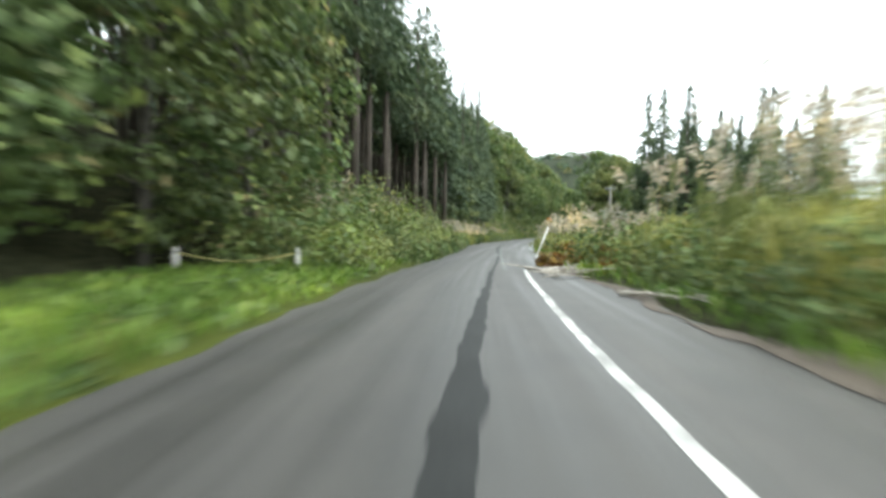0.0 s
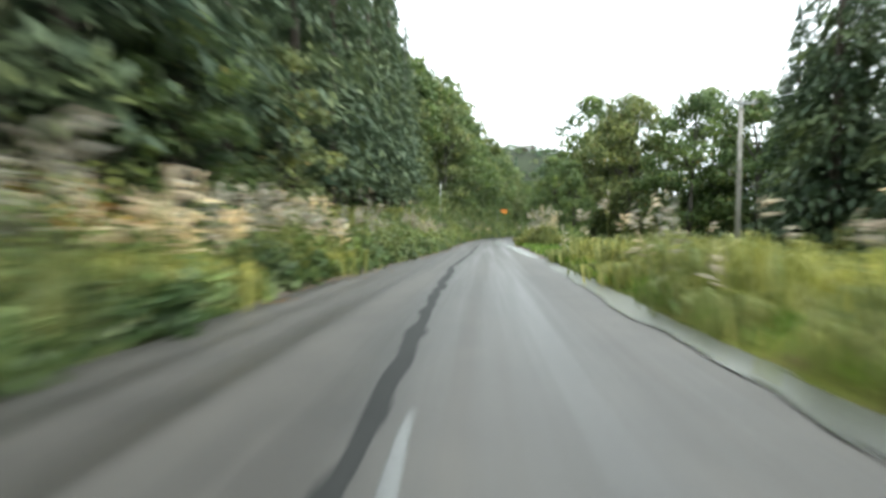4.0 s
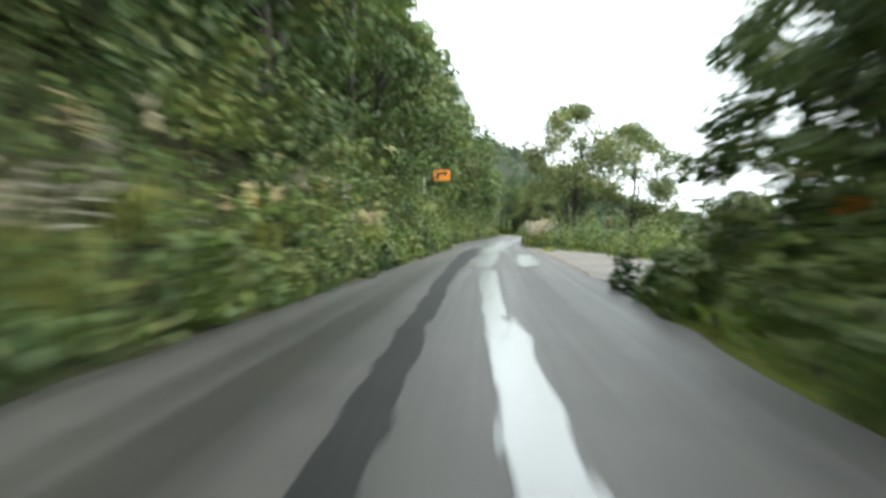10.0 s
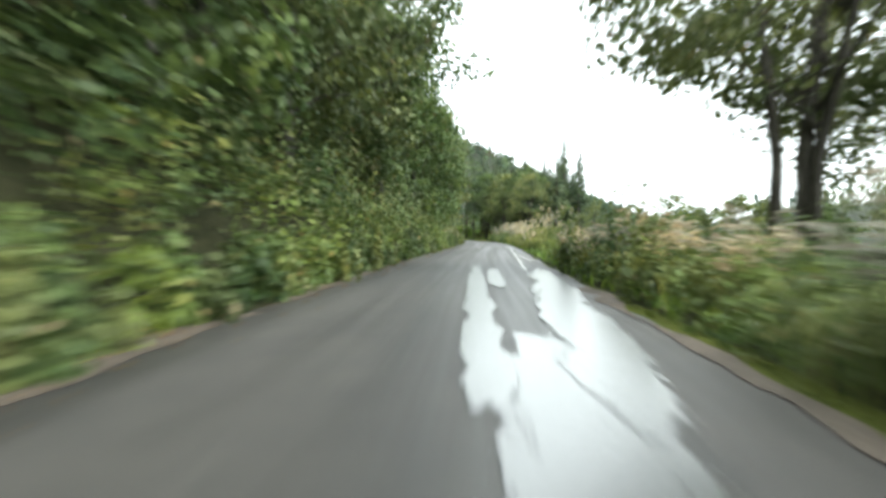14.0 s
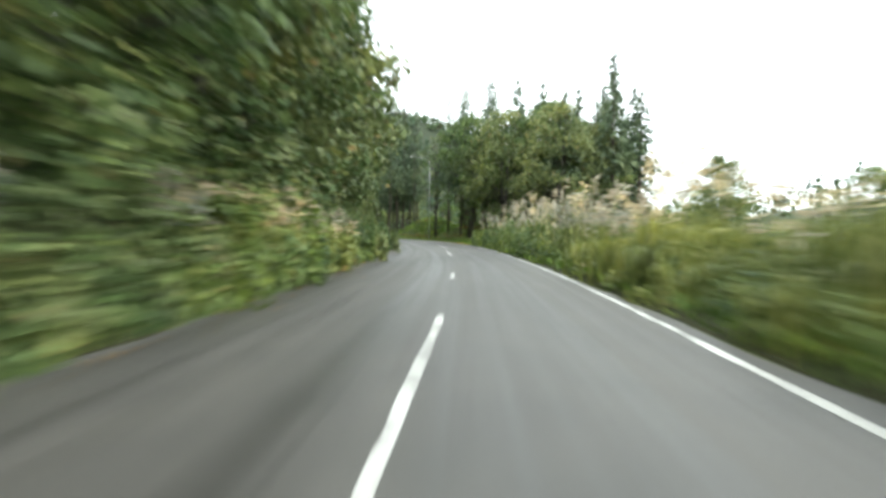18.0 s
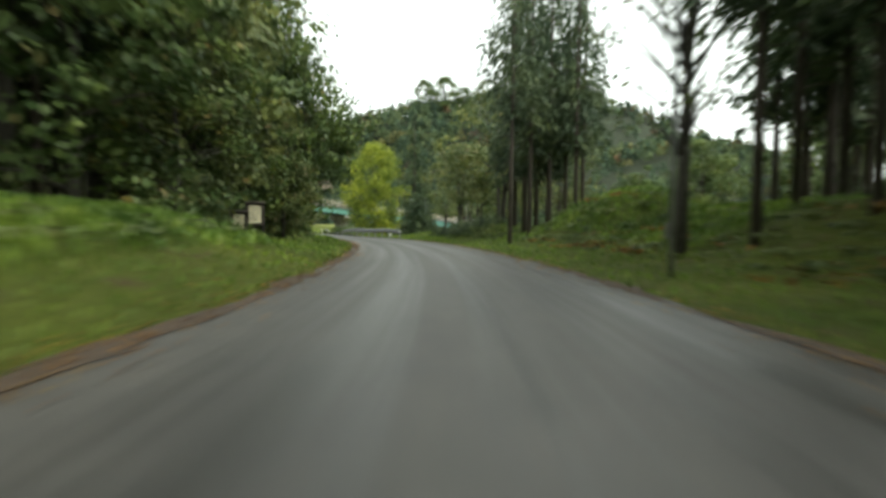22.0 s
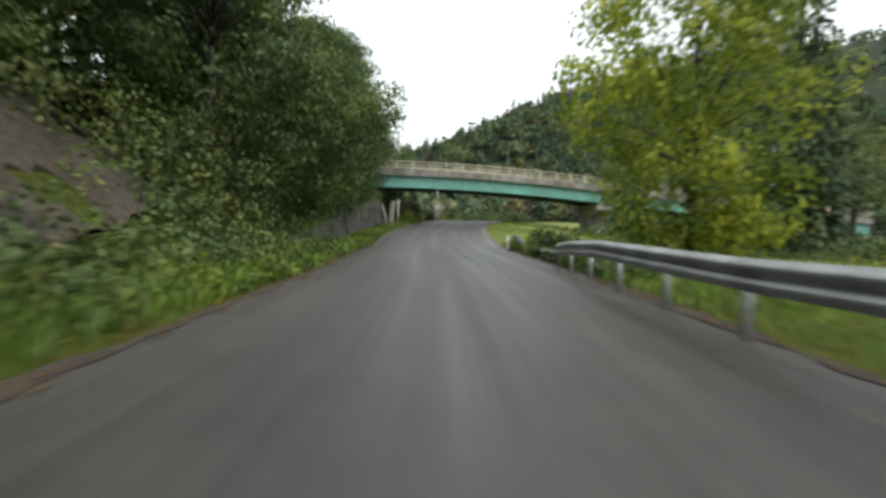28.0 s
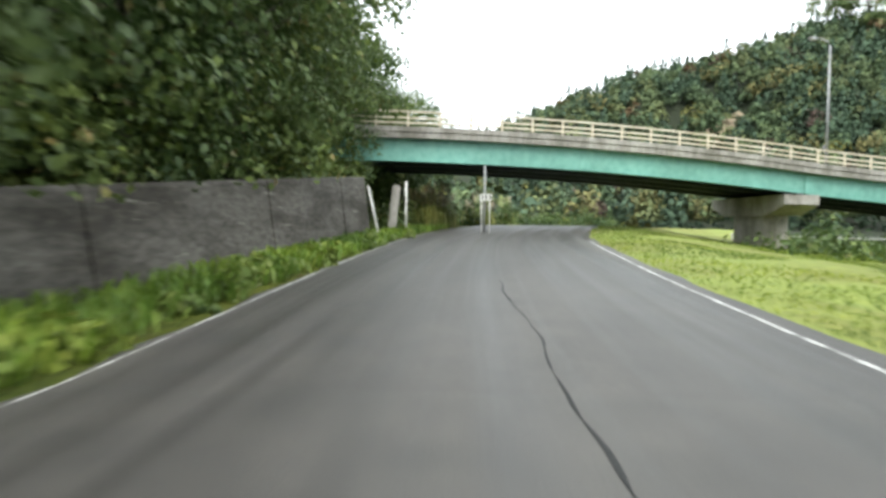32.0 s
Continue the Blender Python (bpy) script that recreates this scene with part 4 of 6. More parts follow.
# wood on the valley side of the park
for n, (s, u, k) in enumerate(((292, -13.5, 0.98), (298, -15.5, 1.1), (294, -17.5, 0.85), (304, -17, 1.15), (310, -18, 1.15), (299, -20, 0.95), (299.5, -10.4, 1.05), (306, -8.6, 1.1))):
    plant(VERGES[n % 2], s, u, k, "tall broadleaf tree shading the grass verge", "broadleaf tree", "trees of the verge wood", n * 1.1)
for n, (s, u, k) in enumerate(((303, -25.6, 1.25), (309, -33, 1.15), (311, -30, 1.05), (307, -27, 1.1), (313, -27, 1.0))):
    plant(LONECEDARS[n % 3], s, u, k, "dark pointed conifer rising over the broadleaf wood", "conifer", "conifers by the park", n * 1.9)
s = 292.0
while s < 320:
    u = -15.0
    while u > -32:
        if rnd.random() < 0.45:
            kind, ps, pu, k, turn = PARKPINES[rnd.randrange(3)], s + rnd.uniform(-1.3, 1.3), u + rnd.uniform(-1, 1), rnd.uniform(0.9, 1.15), rnd.uniform(0, 6.28)
            if ps > 300 or pu > -20:
                plant(kind, ps, pu, k, "tall conifer with a long bare trunk beside the grass", "park conifer", "conifers of the verge wood", turn)
        u -= 4.4
    s += 4.6
for n, (s, u, k) in enumerate(((336.3, -7.0, 1.2), (345, -12.8, 1.3), (343, -10.8, 1.28), (346, -14.6, 1.3), (348, -12.4, 1.2), (338.5, -9.2, 1.15), (341, -11.8, 1.2), (342.5, -14, 1.1), (341, -14.6, 1.15), (337.6, -12.2, 1.1))):
    plant((DENSEPINES if n == 0 else CLUMPPINES if n < 5 else THINPINES)[n % 2], s, u, k, "tall conifer with a long bare trunk beside the grass", "park conifer", "conifers of the verge wood", n, wide=0.82)
for n, (s, u, k) in enumerate(((366, -24, 0.75), (376, -32, 0.8), (356, -30, 0.55), (388, -36, 0.9), (398, -30, 0.8), (350, -22, 0.4), (410, -38, 0.9), (360, -40, 0.9), (402, -42, 0.9), (357, -16.5, 1.45), (354, -21, 1.0), (363, -15, 1.0), (369, -21, 1.05), (365, -29, 1.0))):
    plant((OPENLITE[0], BROADS[1], OPENLITE[1], BROADS[2])[n % 4] if n < 9 else OPENLITE[n % 2], s, u, k, "round greyish-green tree on the grass of the park", "broadleaf tree", "park trees", n * 0.9)
for n, (s, u, k) in enumerate(((397.5, 7.0, 1.1), (403.5, 9.0, 1.2))):
    plant(WALLTREES[n], s, u, k, "dense broadleaf tree at the end of the retaining wall", "broadleaf tree", "trees above the retaining wall", n * 2.0)
plant(DARKS[0], 395, -13.5, 1.0, "slim dark olive tree standing before the bridge", "broadleaf tree", "", 1.0, wide=0.62)
plant(GINKGO, 374.3, -8.5, 0.8, "bright yellow-green tree with a dense crown beside the guard rail", "broadleaf tree", "", 0.4, wide=0.87)
for n, (s, u, k) in enumerate(((311, -9.0, 0.92), (314, -10.8, 0.96), (316, -9, 0.95), (319, -12.4, 1.0), (313, -14, 0.98), (318, -16.8, 1.02), (309, -11.8, 0.95))):
    plant((DENSEPINES[n % 2], THINPINES[n % 2])[n % 2], s, u, k, "tall dark conifer with a long bare trunk on the grassy mound", "park conifer", "conifers of the verge wood", n * 1.2)
for n, (s, u, k) in enumerate(((326, -17, 1.0), (328, -20.5, 1.05), (326, -20, 1.0), (329, -24.5, 1.0), (324, -18, 1.05), (328, -24, 1.0))):
    plant((THINPINES + PARKPINES)[n % 5], s, u, k, "tall dark conifer with a long bare trunk behind the grassy mound", "park conifer", "conifers of the verge wood", n * 1.3)
for n, (s, u, k) in enumerate(((338, -32, 0.95), (342, -38, 1.0), (336, -36, 1.0), (346, -33, 0.8), (334, -30, 0.8), (352, -36, 0.62), (358, -33, 0.6), (331, -34, 0.95), (340, -44, 1.1), (328, -30, 0.8))):
    plant((BROADS + FRONTS)[n % 7], s, u, k, "leafy green tree on the slope behind the park", "broadleaf tree", "park trees", n * 1.9)
for n, (s, u, k) in enumerate(((338, 9.0, 1.0), (344.5, 7.0, 1.0), (349, 7.0, 0.95), (316, 12, 1.05), (323, 11.5, 1.05), (300, 12.6, 1.0), (304, 11.8, 0.95), (307.5, 13, 1.05), (311, 12.2, 1.0), (314, 13.4, 1.05), (302, 15, 1.0), (309, 15.5, 1.0))):
    plant(DENSEPINES[n % 2], s, u, k, "tall dark conifer at the edge of the park wood", "park conifer", "trees of the park wood", n * 2.3)
for n, (s, u, k) in enumerate(((344.5, -28.5, 0.72), (347.5, -31.5, 0.66))):
    plant(DARKS[n], s, u, k, "round dark green tree behind the grassy mound", "broadleaf tree", "park trees", n * 1.6)
for n, (x_, y_) in enumerate(((-50, 556), (-41, 557), (-33, 558))):
    s_, u_ = (float(q[0]) for q in along([x_], [y_]))
    plant(DARKS[n % 2], s_, u_, 1.2 + 0.15 * (n == 1), "broad round tree on the crest of the far hill", "broadleaf tree", "trees on the far crest", n * 1.3, wide=1.35)
plant(BARE, 318, -7.8, 1.0, "thin almost bare tree with dark crooked branches", "broadleaf tree", "", 0.5)
plant(LONECEDARS[1], 386, -19.5, 1.08, "slim dark conifer beside the yellow-green tree", "conifer", "", 0.4)
for n, (s, u, k) in enumerate(((398, -24, 0.75), (402, -20.5, 0.55), (409, -29, 0.7))):
    plant(LONECEDARS[n % 3], s, u, k, "slim dark conifer near the bridge", "conifer", "conifers near the bridge", n)


# ---------------------------------------------------------------- undergrowth as masses of leaves
def bush_points(r, n, rad, h, lumps=7):
    """Leaf places of a bush made of rounded lumps on a dome, and the way out of each lump."""
    d = r.normal(size=(lumps, 3))
    d[:, 2] = np.abs(d[:, 2]) * 0.9 + 0.1
    d /= np.linalg.norm(d, axis=1, keepdims=True)
    c = d * r.uniform(0.35, 0.72, (lumps, 1))
    k = r.integers(0, lumps, n)
    e = r.normal(size=(n, 3)) + 0.7 * d[k]
    e /= np.linalg.norm(e, axis=1, keepdims=True)
    p = c[k] + e * r.uniform(0.24, 0.42, (n, 1))
    p[:, 2] = np.abs(p[:, 2])
    return p * [rad, rad, h], e


def thicket(name, label, specs, material, leaf=0.2, per=110, seed=1, aspect=0.62, hem=False):
    """Shrub after shrub along stretches of the road, with places from specs of s0, s1, u0, u1, step, height; hem: u0 and u1 count outwards from the road's edge."""
    r = np.random.default_rng(seed)
    cs, out = [], []
    for s0, s1, u0, u1, step, h in specs:
        for s in np.arange(s0, s1, step):
            for u in np.arange(min(u0, u1), max(u0, u1) + 0.01, step):
                ps, pu = s + r.uniform(-0.6, 0.6) * step, u + r.uniform(-0.4, 0.4) * step
                if hem:
                    pu += float(edge_left(ps)) if u > 0 else -float(edge_right(ps))
                hh = h * r.uniform(0.5, 1.25)
                inner = abs(pu) - (edge_left(ps) if pu > 0 else edge_right(ps))
                rad = min(step * r.uniform(0.65, 1.05), max(0.3, float(inner) + 0.15))
                x, y = plan(ps, pu)
                p, e = bush_points(r, int(0.85 * per * (0.6 + 0.25 * h)), rad, hh)
                cs.append(p + [float(x), float(y), ground_z(ps, pu) - 0.05])
                out.append(e)
    tagged(new(name, quads(name, leaves(np.concatenate(cs), leaf, aspect, 0.3, None, 0.15, r, np.concatenate(out)), material)), label, "undergrowth", kind="stuff")


thicket("undergrowth", "dense dark green shrubs and creepers on the bank", [(14, 30, 4.8, 7.5, 1.8, 3.0), (30, 116, 3.6, 7.5, 1.7, 1.2), (116, 276, 4.0, 9.5, 1.8, 1.9), (270, 292, 4.6, 9, 1.9, 1.5), (318, 327, 8.0, 10.5, 1.9, 1.4), (327, 334, 9.6, 11, 1.4, 1.8), (334, 352, 7.0, 9.5, 1.9, 1.5), (352, 374, 5.2, 6.4, 1.2, 1.15), (368, 374, 6.4, 7.6, 1.7, 1.0), (369.5, 378, 6.6, 10.5, 1.9, 3.0), (372, 412, 5.8, 9.0, 1.9, 1.6), (408, 440, 6, 12, 2.4, 2.0)], L_BROAD, 0.17, 200, 81)
thicket("undergrowth", "olive and yellowish shrubs on the bank", [(15, 34, 4.6, 7.0, 2.4, 3.0), (22, 46, 5.0, 7.4, 1.9, 2.5), (32, 112, 3.8, 7.0, 2.2, 1.4), (114, 276, 3.8, 10, 2.5, 1.9), (272, 290, 4.4, 7, 2.5, 1.3), (369, 374, 7.5, 11, 2.6, 1.0)], L_OLIVE, 0.165, 190, 82)
thicket("undergrowth", "bright green shrubs along the road", [(14, 30, 4.4, 6.0, 2.6, 2.6), (30, 60, 4.4, 6.0, 3.0, 1.8), (60, 110, 4.2, 6.5, 3.2, 1.5), (134, 275, 4.0, 8.0, 2.8, 1.8), (278, 294, 4.4, 6, 2.3, 1.0), (373, 404, 3.3, 4.3, 1.1, 0.55), (354, 372, 4.6, 6.5, 2.0, 0.7), (362, 379, 3.5, 5.4, 0.95, 0.6)], L_BRIGHT, 0.15, 160, 83)
thicket("undergrowth", "dark green shrubs between the road and the valley", [(-4, 22, -4.2, -7.5, 1.6, 2.0), (98, 116, -3.2, -7.0, 1.7, 1.9), (116, 134, -3.4, -7.0, 1.7, 2.6), (133, 143, -2.9, -5.5, 1.2, 1.5), (148, 182, -7.6, -11, 1.7, 1.2), (170, 200, -3.2, -7.5, 1.6, 2.5), (202, 211, -4.2, -7.5, 1.8, 1.3), (211, 226, -4.0, -7.0, 1.4, 0.45), (226, 284, -4.2, -7.5, 1.8, 1.7), (263, 284, -3.7, -6.5, 1.4, 2.3), (347, 358, -9, -14, 1.2, 0.6), (367, 373.5, -3.7, -5.2, 1.0, 0.75), (373, 381, -3.7, -5.0, 1.1, 0.6)], L_BROAD, 0.16, 180, 84)
thicket("undergrowth", "olive and yellowish shrubs between the road and the valley", [(-4, 24, -4.0, -6.5, 2.2, 2.2), (24, 76, -5.4, -9, 2.2, 1.5), (100, 142, -3.2, -6.0, 2.3, 2.3), (148, 200, -7.4, -12, 2.3, 1.4), (155, 173, -6.4, -9.0, 1.6, 2.0), (170, 200, -3.2, -7.5, 2.0, 2.5), (200, 210, -4.2, -8.5, 2.3, 1.5), (227, 284, -4.2, -8.2, 2.3, 1.9), (258, 282, -4.0, -7.5, 2.0, 2.4), (320, 337, -7.2, -17, 1.0, 0.36), (300, 318, -7, -14, 1.2, 0.25), (296, 316, 6, 11, 1.3, 0.2), (285, 340, -24, -32, 3.5, 1.2), (352, 384, -10, -16, 3.5, 0.8), (338, 350, -15, -22, 2.2, 1.0)], L_OLIVE, 0.165, 150, 85)
thicket("undergrowth", "bright green leafy weeds beside the road", [(77, 97, -4.0, -16, 1.5, 0.35), (97, 110, -8.0, -16, 1.9, 0.3), (200, 212, -3.8, -7, 2.6, 1.0), (226, 284, -3.8, -7, 2.6, 1.3), (262, 274, -3.4, -6.0, 1.8, 1.3), (272, 287, -3.6, -6.0, 1.6, 1.8), (263, 282, -2.95, -3.7, 0.9, 0.85), (98, 140, -3.4, -6, 3.2, 2.0), (156, 174, -5.8, -8.5, 2.0, 1.7), (-2, 26, -3.6, -6, 2.8, 1.4)], L_BRIGHT, 0.15, 150, 86)
thicket("undergrowth", "russet shrubs in autumn colour", [(17.5, 24, -3.3, -4.4, 1.2, 1.1), (110.2, 113.6, -2.5, -3.2, 0.8, 0.7), (19.4, 21.2, -2.3, -3.0, 0.7, 0.9), (60, 66, 6, 7, 3, 1.2), (230, 237, 7, 9, 2.2, 1.8), (321, 334, -7, -13, 2.6, 0.25), (306, 316, -8, -12, 3.0, 0.2)], L_RUSSET, 0.18, 100, 87)
thicket("undergrowth", "yellow-leaved shrub on the steep bank", [(191, 196, 7.6, 9.4, 1.6, 2.0), (163.4, 164.4, -2.9, -3.3, 0.6, 0.45)], L_REED, 0.2, 120, 94)
thicket("creeper_curtain", "curtains of creeper leaves hanging over the steep hillside", [(112, 276, 6.0, 15.0, 2.6, 3.8)], L_BROAD, 0.19, 240, 88)
thicket("creeper_curtain", "sunlit yellowish creeper leaves over the steep hillside", [(112, 276, 6.5, 15.0, 3.6, 3.6)], L_OLIVE, 0.18, 200, 90)
thicket("undergrowth", "dark low shrubs and weeds along the road edge", [(20, 116, 0.35, 1.3, 0.8, 0.75), (116, 128, 0.3, 1.6, 0.8, 1.3), (128, 280, 0.35, 1.2, 0.85, 0.9), (98, 142, -0.4, -1.2, 0.85, 0.9), (170, 202, -0.4, -1.2, 0.85, 0.9), (222, 284, -0.5, -1.2, 0.9, 0.8)], L_BROAD, 0.14, 190, 101, hem=True)
thicket("undergrowth", "olive weeds and shrubs along the road edge", [(15.5, 25, 0.8, 2.9, 1.1, 1.3), (24, 116, 0.5, 1.6, 1.3, 0.9), (130, 276, 0.5, 1.4, 1.5, 0.9), (-4, 22, -0.9, -1.8, 1.1, 0.7), (98, 140, -0.5, -1.4, 1.4, 1.1), (172, 202, -0.5, -1.4, 1.4, 1.1), (222, 284, -0.6, -1.3, 1.5, 0.9)], L_OLIVE, 0.145, 200, 102, hem=True)
thicket("undergrowth", "round green bush grown through the broken guard rail", [(373.0, 376.6, -3.6, -4.5, 0.6, 1.15)], L_BROAD, 0.14, 420, 104)
thicket("undergrowth", "dark green weeds in the shaded grass", [(1, 16, 3.1, 7.6, 1.0, 0.26)], L_BROAD, 0.12, 130, 105)
thicket("creeper_curtain", "olive creepers hanging from the trees over the road bank", [(371, 386, 6.4, 8.6, 1.9, 4.4)], L_OLIVE, 0.17, 230, 106)
thicket("undergrowth", "dark evergreen scrub among the conifer trunks", [(297, 325, -18, -28, 2.4, 3.0)], L_CEDAR, 0.24, 150, 108)
thicket("hedge", "dark rounded hedge clump on the grass verge", [(349.8, 354.6, -7.6, -16.4, 0.8, 1.5)], L_CEDAR, 0.1, 380, 93)
thicket("undergrowth", "sunny yellow-green shrubs beyond the hedge", [(362, 378, -15.5, -26, 2.2, 0.9)], L_GINKGO, 0.18, 120, 107)
thicket("valley_scrub", "low scrub on the valley floor", [(-20, 280, -14, -48, 5.0, 1.7)], L_OLIVE, 0.4, 75, 89)
thicket("valley_scrub", "low green scrub behind the bridge and the park", [(352, 412, -24, -48, 4.0, 1.7), (408, 446, -12, -34, 3.2, 1.8), (418, 446, 5, 14, 2.6, 2.2)], L_BROAD, 0.3, 150, 103)


def pampas(specs, seed):
    """Tussocks of arching blades with feathery plumes."""
    r = np.random.default_rng(seed)
    bl, pl = [], []
    for s0, s1, u0, u1, n, h in specs:
        for k in range(n):
            ps, pu = r.uniform(s0, s1), r.uniform(min(u0, u1), max(u0, u1))
            x, y = plan(ps, pu)
            z = ground_z(ps, pu) - 0.05
            hh = abs(h) * r.uniform(0.75, 1.2)
            for j in range(40):
                a, q = r.uniform(0, 6.28), r.uniform(0.25, 1.0)
                dx, dy = math.cos(a), math.sin(a)
                o = np.array([float(x) + r.normal() * 0.28, float(y) + r.normal() * 0.28, z])
                out = 0.75 * q * hh * 0.55
                mid = o + [dx * out * 0.45, dy * out * 0.45, hh * 0.62 * (1.15 - 0.3 * q)]
                tip = o + [dx * out * 1.25, dy * out * 1.25, hh * (0.85 - 0.55 * q)]
                w = 0.016 + 0.012 * r.random()
                e = np.array([-dy * w, dx * w, 0])
                bl.append([o - e, o + e, mid + e, mid - e])
                bl.append([mid - e, mid + e, tip + e * 0.2, tip - e * 0.2])
            for j in range(r.integers(4, 9) if h > 0 else r.integers(0, 2)):
                a, q = r.uniform(0, 6.28), r.uniform(0.0, 0.5)
                dx, dy = math.cos(a), math.sin(a)
                o = np.array([float(x) + r.normal() * 0.2, float(y) + r.normal() * 0.2, z])
                top = o + [dx * q * hh * 0.7, dy * q * hh * 0.7, hh * r.uniform(0.95, 1.3)]
                e = np.array([-dy, dx, 0]) * 0.008
                bl.append([o - e, o + e, top + e, top - e])
                for i in range(7):
                    b2 = r.uniform(0, 6.28)
                    st = top - np.array([0, 0, 0.05 * i])
                    d = np.array([math.cos(b2) * 0.6 + dx * 0.8, math.sin(b2) * 0.6 + dy * 0.8, r.uniform(0.0, 0.9)])
                    d /= np.linalg.norm(d)
                    ln, w = r.uniform(0.22, 0.42), 0.042
                    e2 = np.cross(d, [0.2, 0.3, 1.0]) * w
                    md, tp = st + d * ln * 0.55, st + d * ln - np.array([0, 0, 0.06])
                    pl.append([st, md + e2, tp, md - e2])
    tagged(new("pampas_grass", quads("pampas_grass", np.array(bl), L_REED)), "tall yellow-green pampas grass beside the road", "pampas grass", kind="stuff")
    tagged(new("pampas_plumes", quads("pampas_plumes", np.array(pl), L_PLUME)), "feathery beige plumes of pampas grass", "pampas plumes", kind="stuff")


pampas([(30, 75, -2.75, -3.6, 45, -0.85), (44, 54, -5.5, -8.0, 13, 2.7), (28, 76, -3.3, -5.2, 100, -1.6), (30, 74, -4.5, -8.0, 50, -2.1), (36, 56, -3.8, -5.6, 40, 1.75), (20, 30, -3.6, -6, 16, 1.6), (-4, 20, -4.6, -8.0, 46, 3.0), (8.5, 14, -6.4, -9.4, 26, 3.2), (94.3, 99.8, -2.9, -5.6, 26, -1.4), (95.6, 98.6, -3.5, -5.0, 14, -2.2), (95, 99.5, -3.4, -5.2, 9, 2.1), (97, 106, -4, -6, 10, 1.6), (172, 182, -2.9, -4.6, 22, 1.5), (184, 205, -3.6, -5.5, 26, 1.3)], 91)
pampas([(225, 256, -4.4, -8, 70, -2.6), (228, 244, -5.2, -8.2, 50, -3.3), (218, 258, -3.3, -4.8, 70, -1.5), (240, 262, -4.2, -6.5, 22, 2.2), (256, 276, -3.9, -7.0, 50, 2.3), (274, 286, -4.2, -6.5, 14, 1.9)], 109)
pampas([(34, 76, 3.7, 5.8, 60, -1.2), (46, 70, 3.6, 5.0, 50, 1.3), (72, 104, 3.8, 7.0, 55, -1.5), (84, 98, 3.6, 4.6, 14, 1.15), (120, 150, 3.6, 5.0, 20, 1.3), (236, 256, 3.9, 5.0, 16, 1.3), (16, 34, 5.0, 7.5, 16, 1.6), (410.5, 415, 3.7, 5.4, 24, 1.8), (417, 428, 3.8, 6, 12, 1.6)], 92)


def sward(specs, seed, material=L_GRASS, label="short and tufted green grass of the verges"):
    """Grass blades over stretches of verge."""
    r = np.random.default_rng(seed)
    out = []
    for s0, s1, u0, u1, n, h in specs:
        s, u = r.uniform(s0, s1, n), r.uniform(min(u0, u1), max(u0, u1), n)
        keep = (u > edge_left(s) + 0.05) | (-u > edge_right(s) + 0.05)
        s, u = s[keep], u[keep]
        x, y = plan(s, u)
        z = terrain(s, u, x, y)
        a, q = r.uniform(0, 6.28, len(s)), r.uniform(0.2, 0.9, len(s))
        hh = h * r.uniform(0.5, 1.3, len(s))
        d = np.stack([np.cos(a), np.sin(a), 0 * a], 1)
        e = np.stack([-np.sin(a), np.cos(a), 0 * a], 1) * (0.012 + 0.05 * hh[:, None])
        o = np.stack([x, y, z], 1)
        mid = o + d * (0.3 * q * hh)[:, None] + np.array([0, 0, 1]) * (hh * 0.65)[:, None]
        tip = o + d * (0.9 * q * hh)[:, None] + np.array([0, 0, 1]) * (hh * 0.95)[:, None]
        out.append(np.stack([o, mid + e, tip, mid - e], 1))
    tagged(new("grass", quads("grass", np.concatenate(out), material)), label, "grass", kind="stuff")


sward([(2, 20, 2.6, 8, 5000, 0.24), (20, 280, 2.2, 4.0, 4500, 0.3), (76, 97, -2.9, -18, 8500, 0.34), (97, 114, -7.0, -18, 5000, 0.3), (4, 140, -2.4, -4.0, 4500, 0.34), (180, 285, -2.6, -4.2, 1800, 0.3), (282, 352, 3.2, 11, 12000, 0.17), (284, 352, -3.3, -15, 15000, 0.18), (350, 384, 2.9, 7.0, 10000, 0.26), (374, 412, 2.9, 4.6, 6000, 0.3), (318, 342, -8.5, -17, 9000, 0.4), (298, 318, 5, 11, 7000, 0.3), (350, 372, -3.2, -9, 6000, 0.22)], 95)
sward([(370, 381.5, -3.3, -3.9, 1500, 0.42), (372, 386, -3.2, -10, 6000, 0.2), (384, 420, -3.7, -20, 34000, 0.075)], 96, L_LAWN, "bright yellow-green lawn by the bridge")

sward([(19.5, 28, -2.2, -3.2, 900, 0.3), (109.5, 114, -2.35, -3.0, 500, 0.45)], 99, L_STRAW, "dry straw-coloured grass tufts at the road edge")


# ---------------------------------------------------------------- far woods on the hills
WOOD_TINTS = ((0.1, 0.145, 0.08), (0.135, 0.18, 0.092), (0.08, 0.125, 0.085), (0.17, 0.2, 0.095), (0.21, 0.2, 0.09), (0.12, 0.085, 0.075), (0.15, 0.1, 0.06), (0.19, 0.19, 0.065))
WOOD_SHARES = (0.3, 0.25, 0.22, 0.12, 0.05, 0.025, 0.015, 0.02)


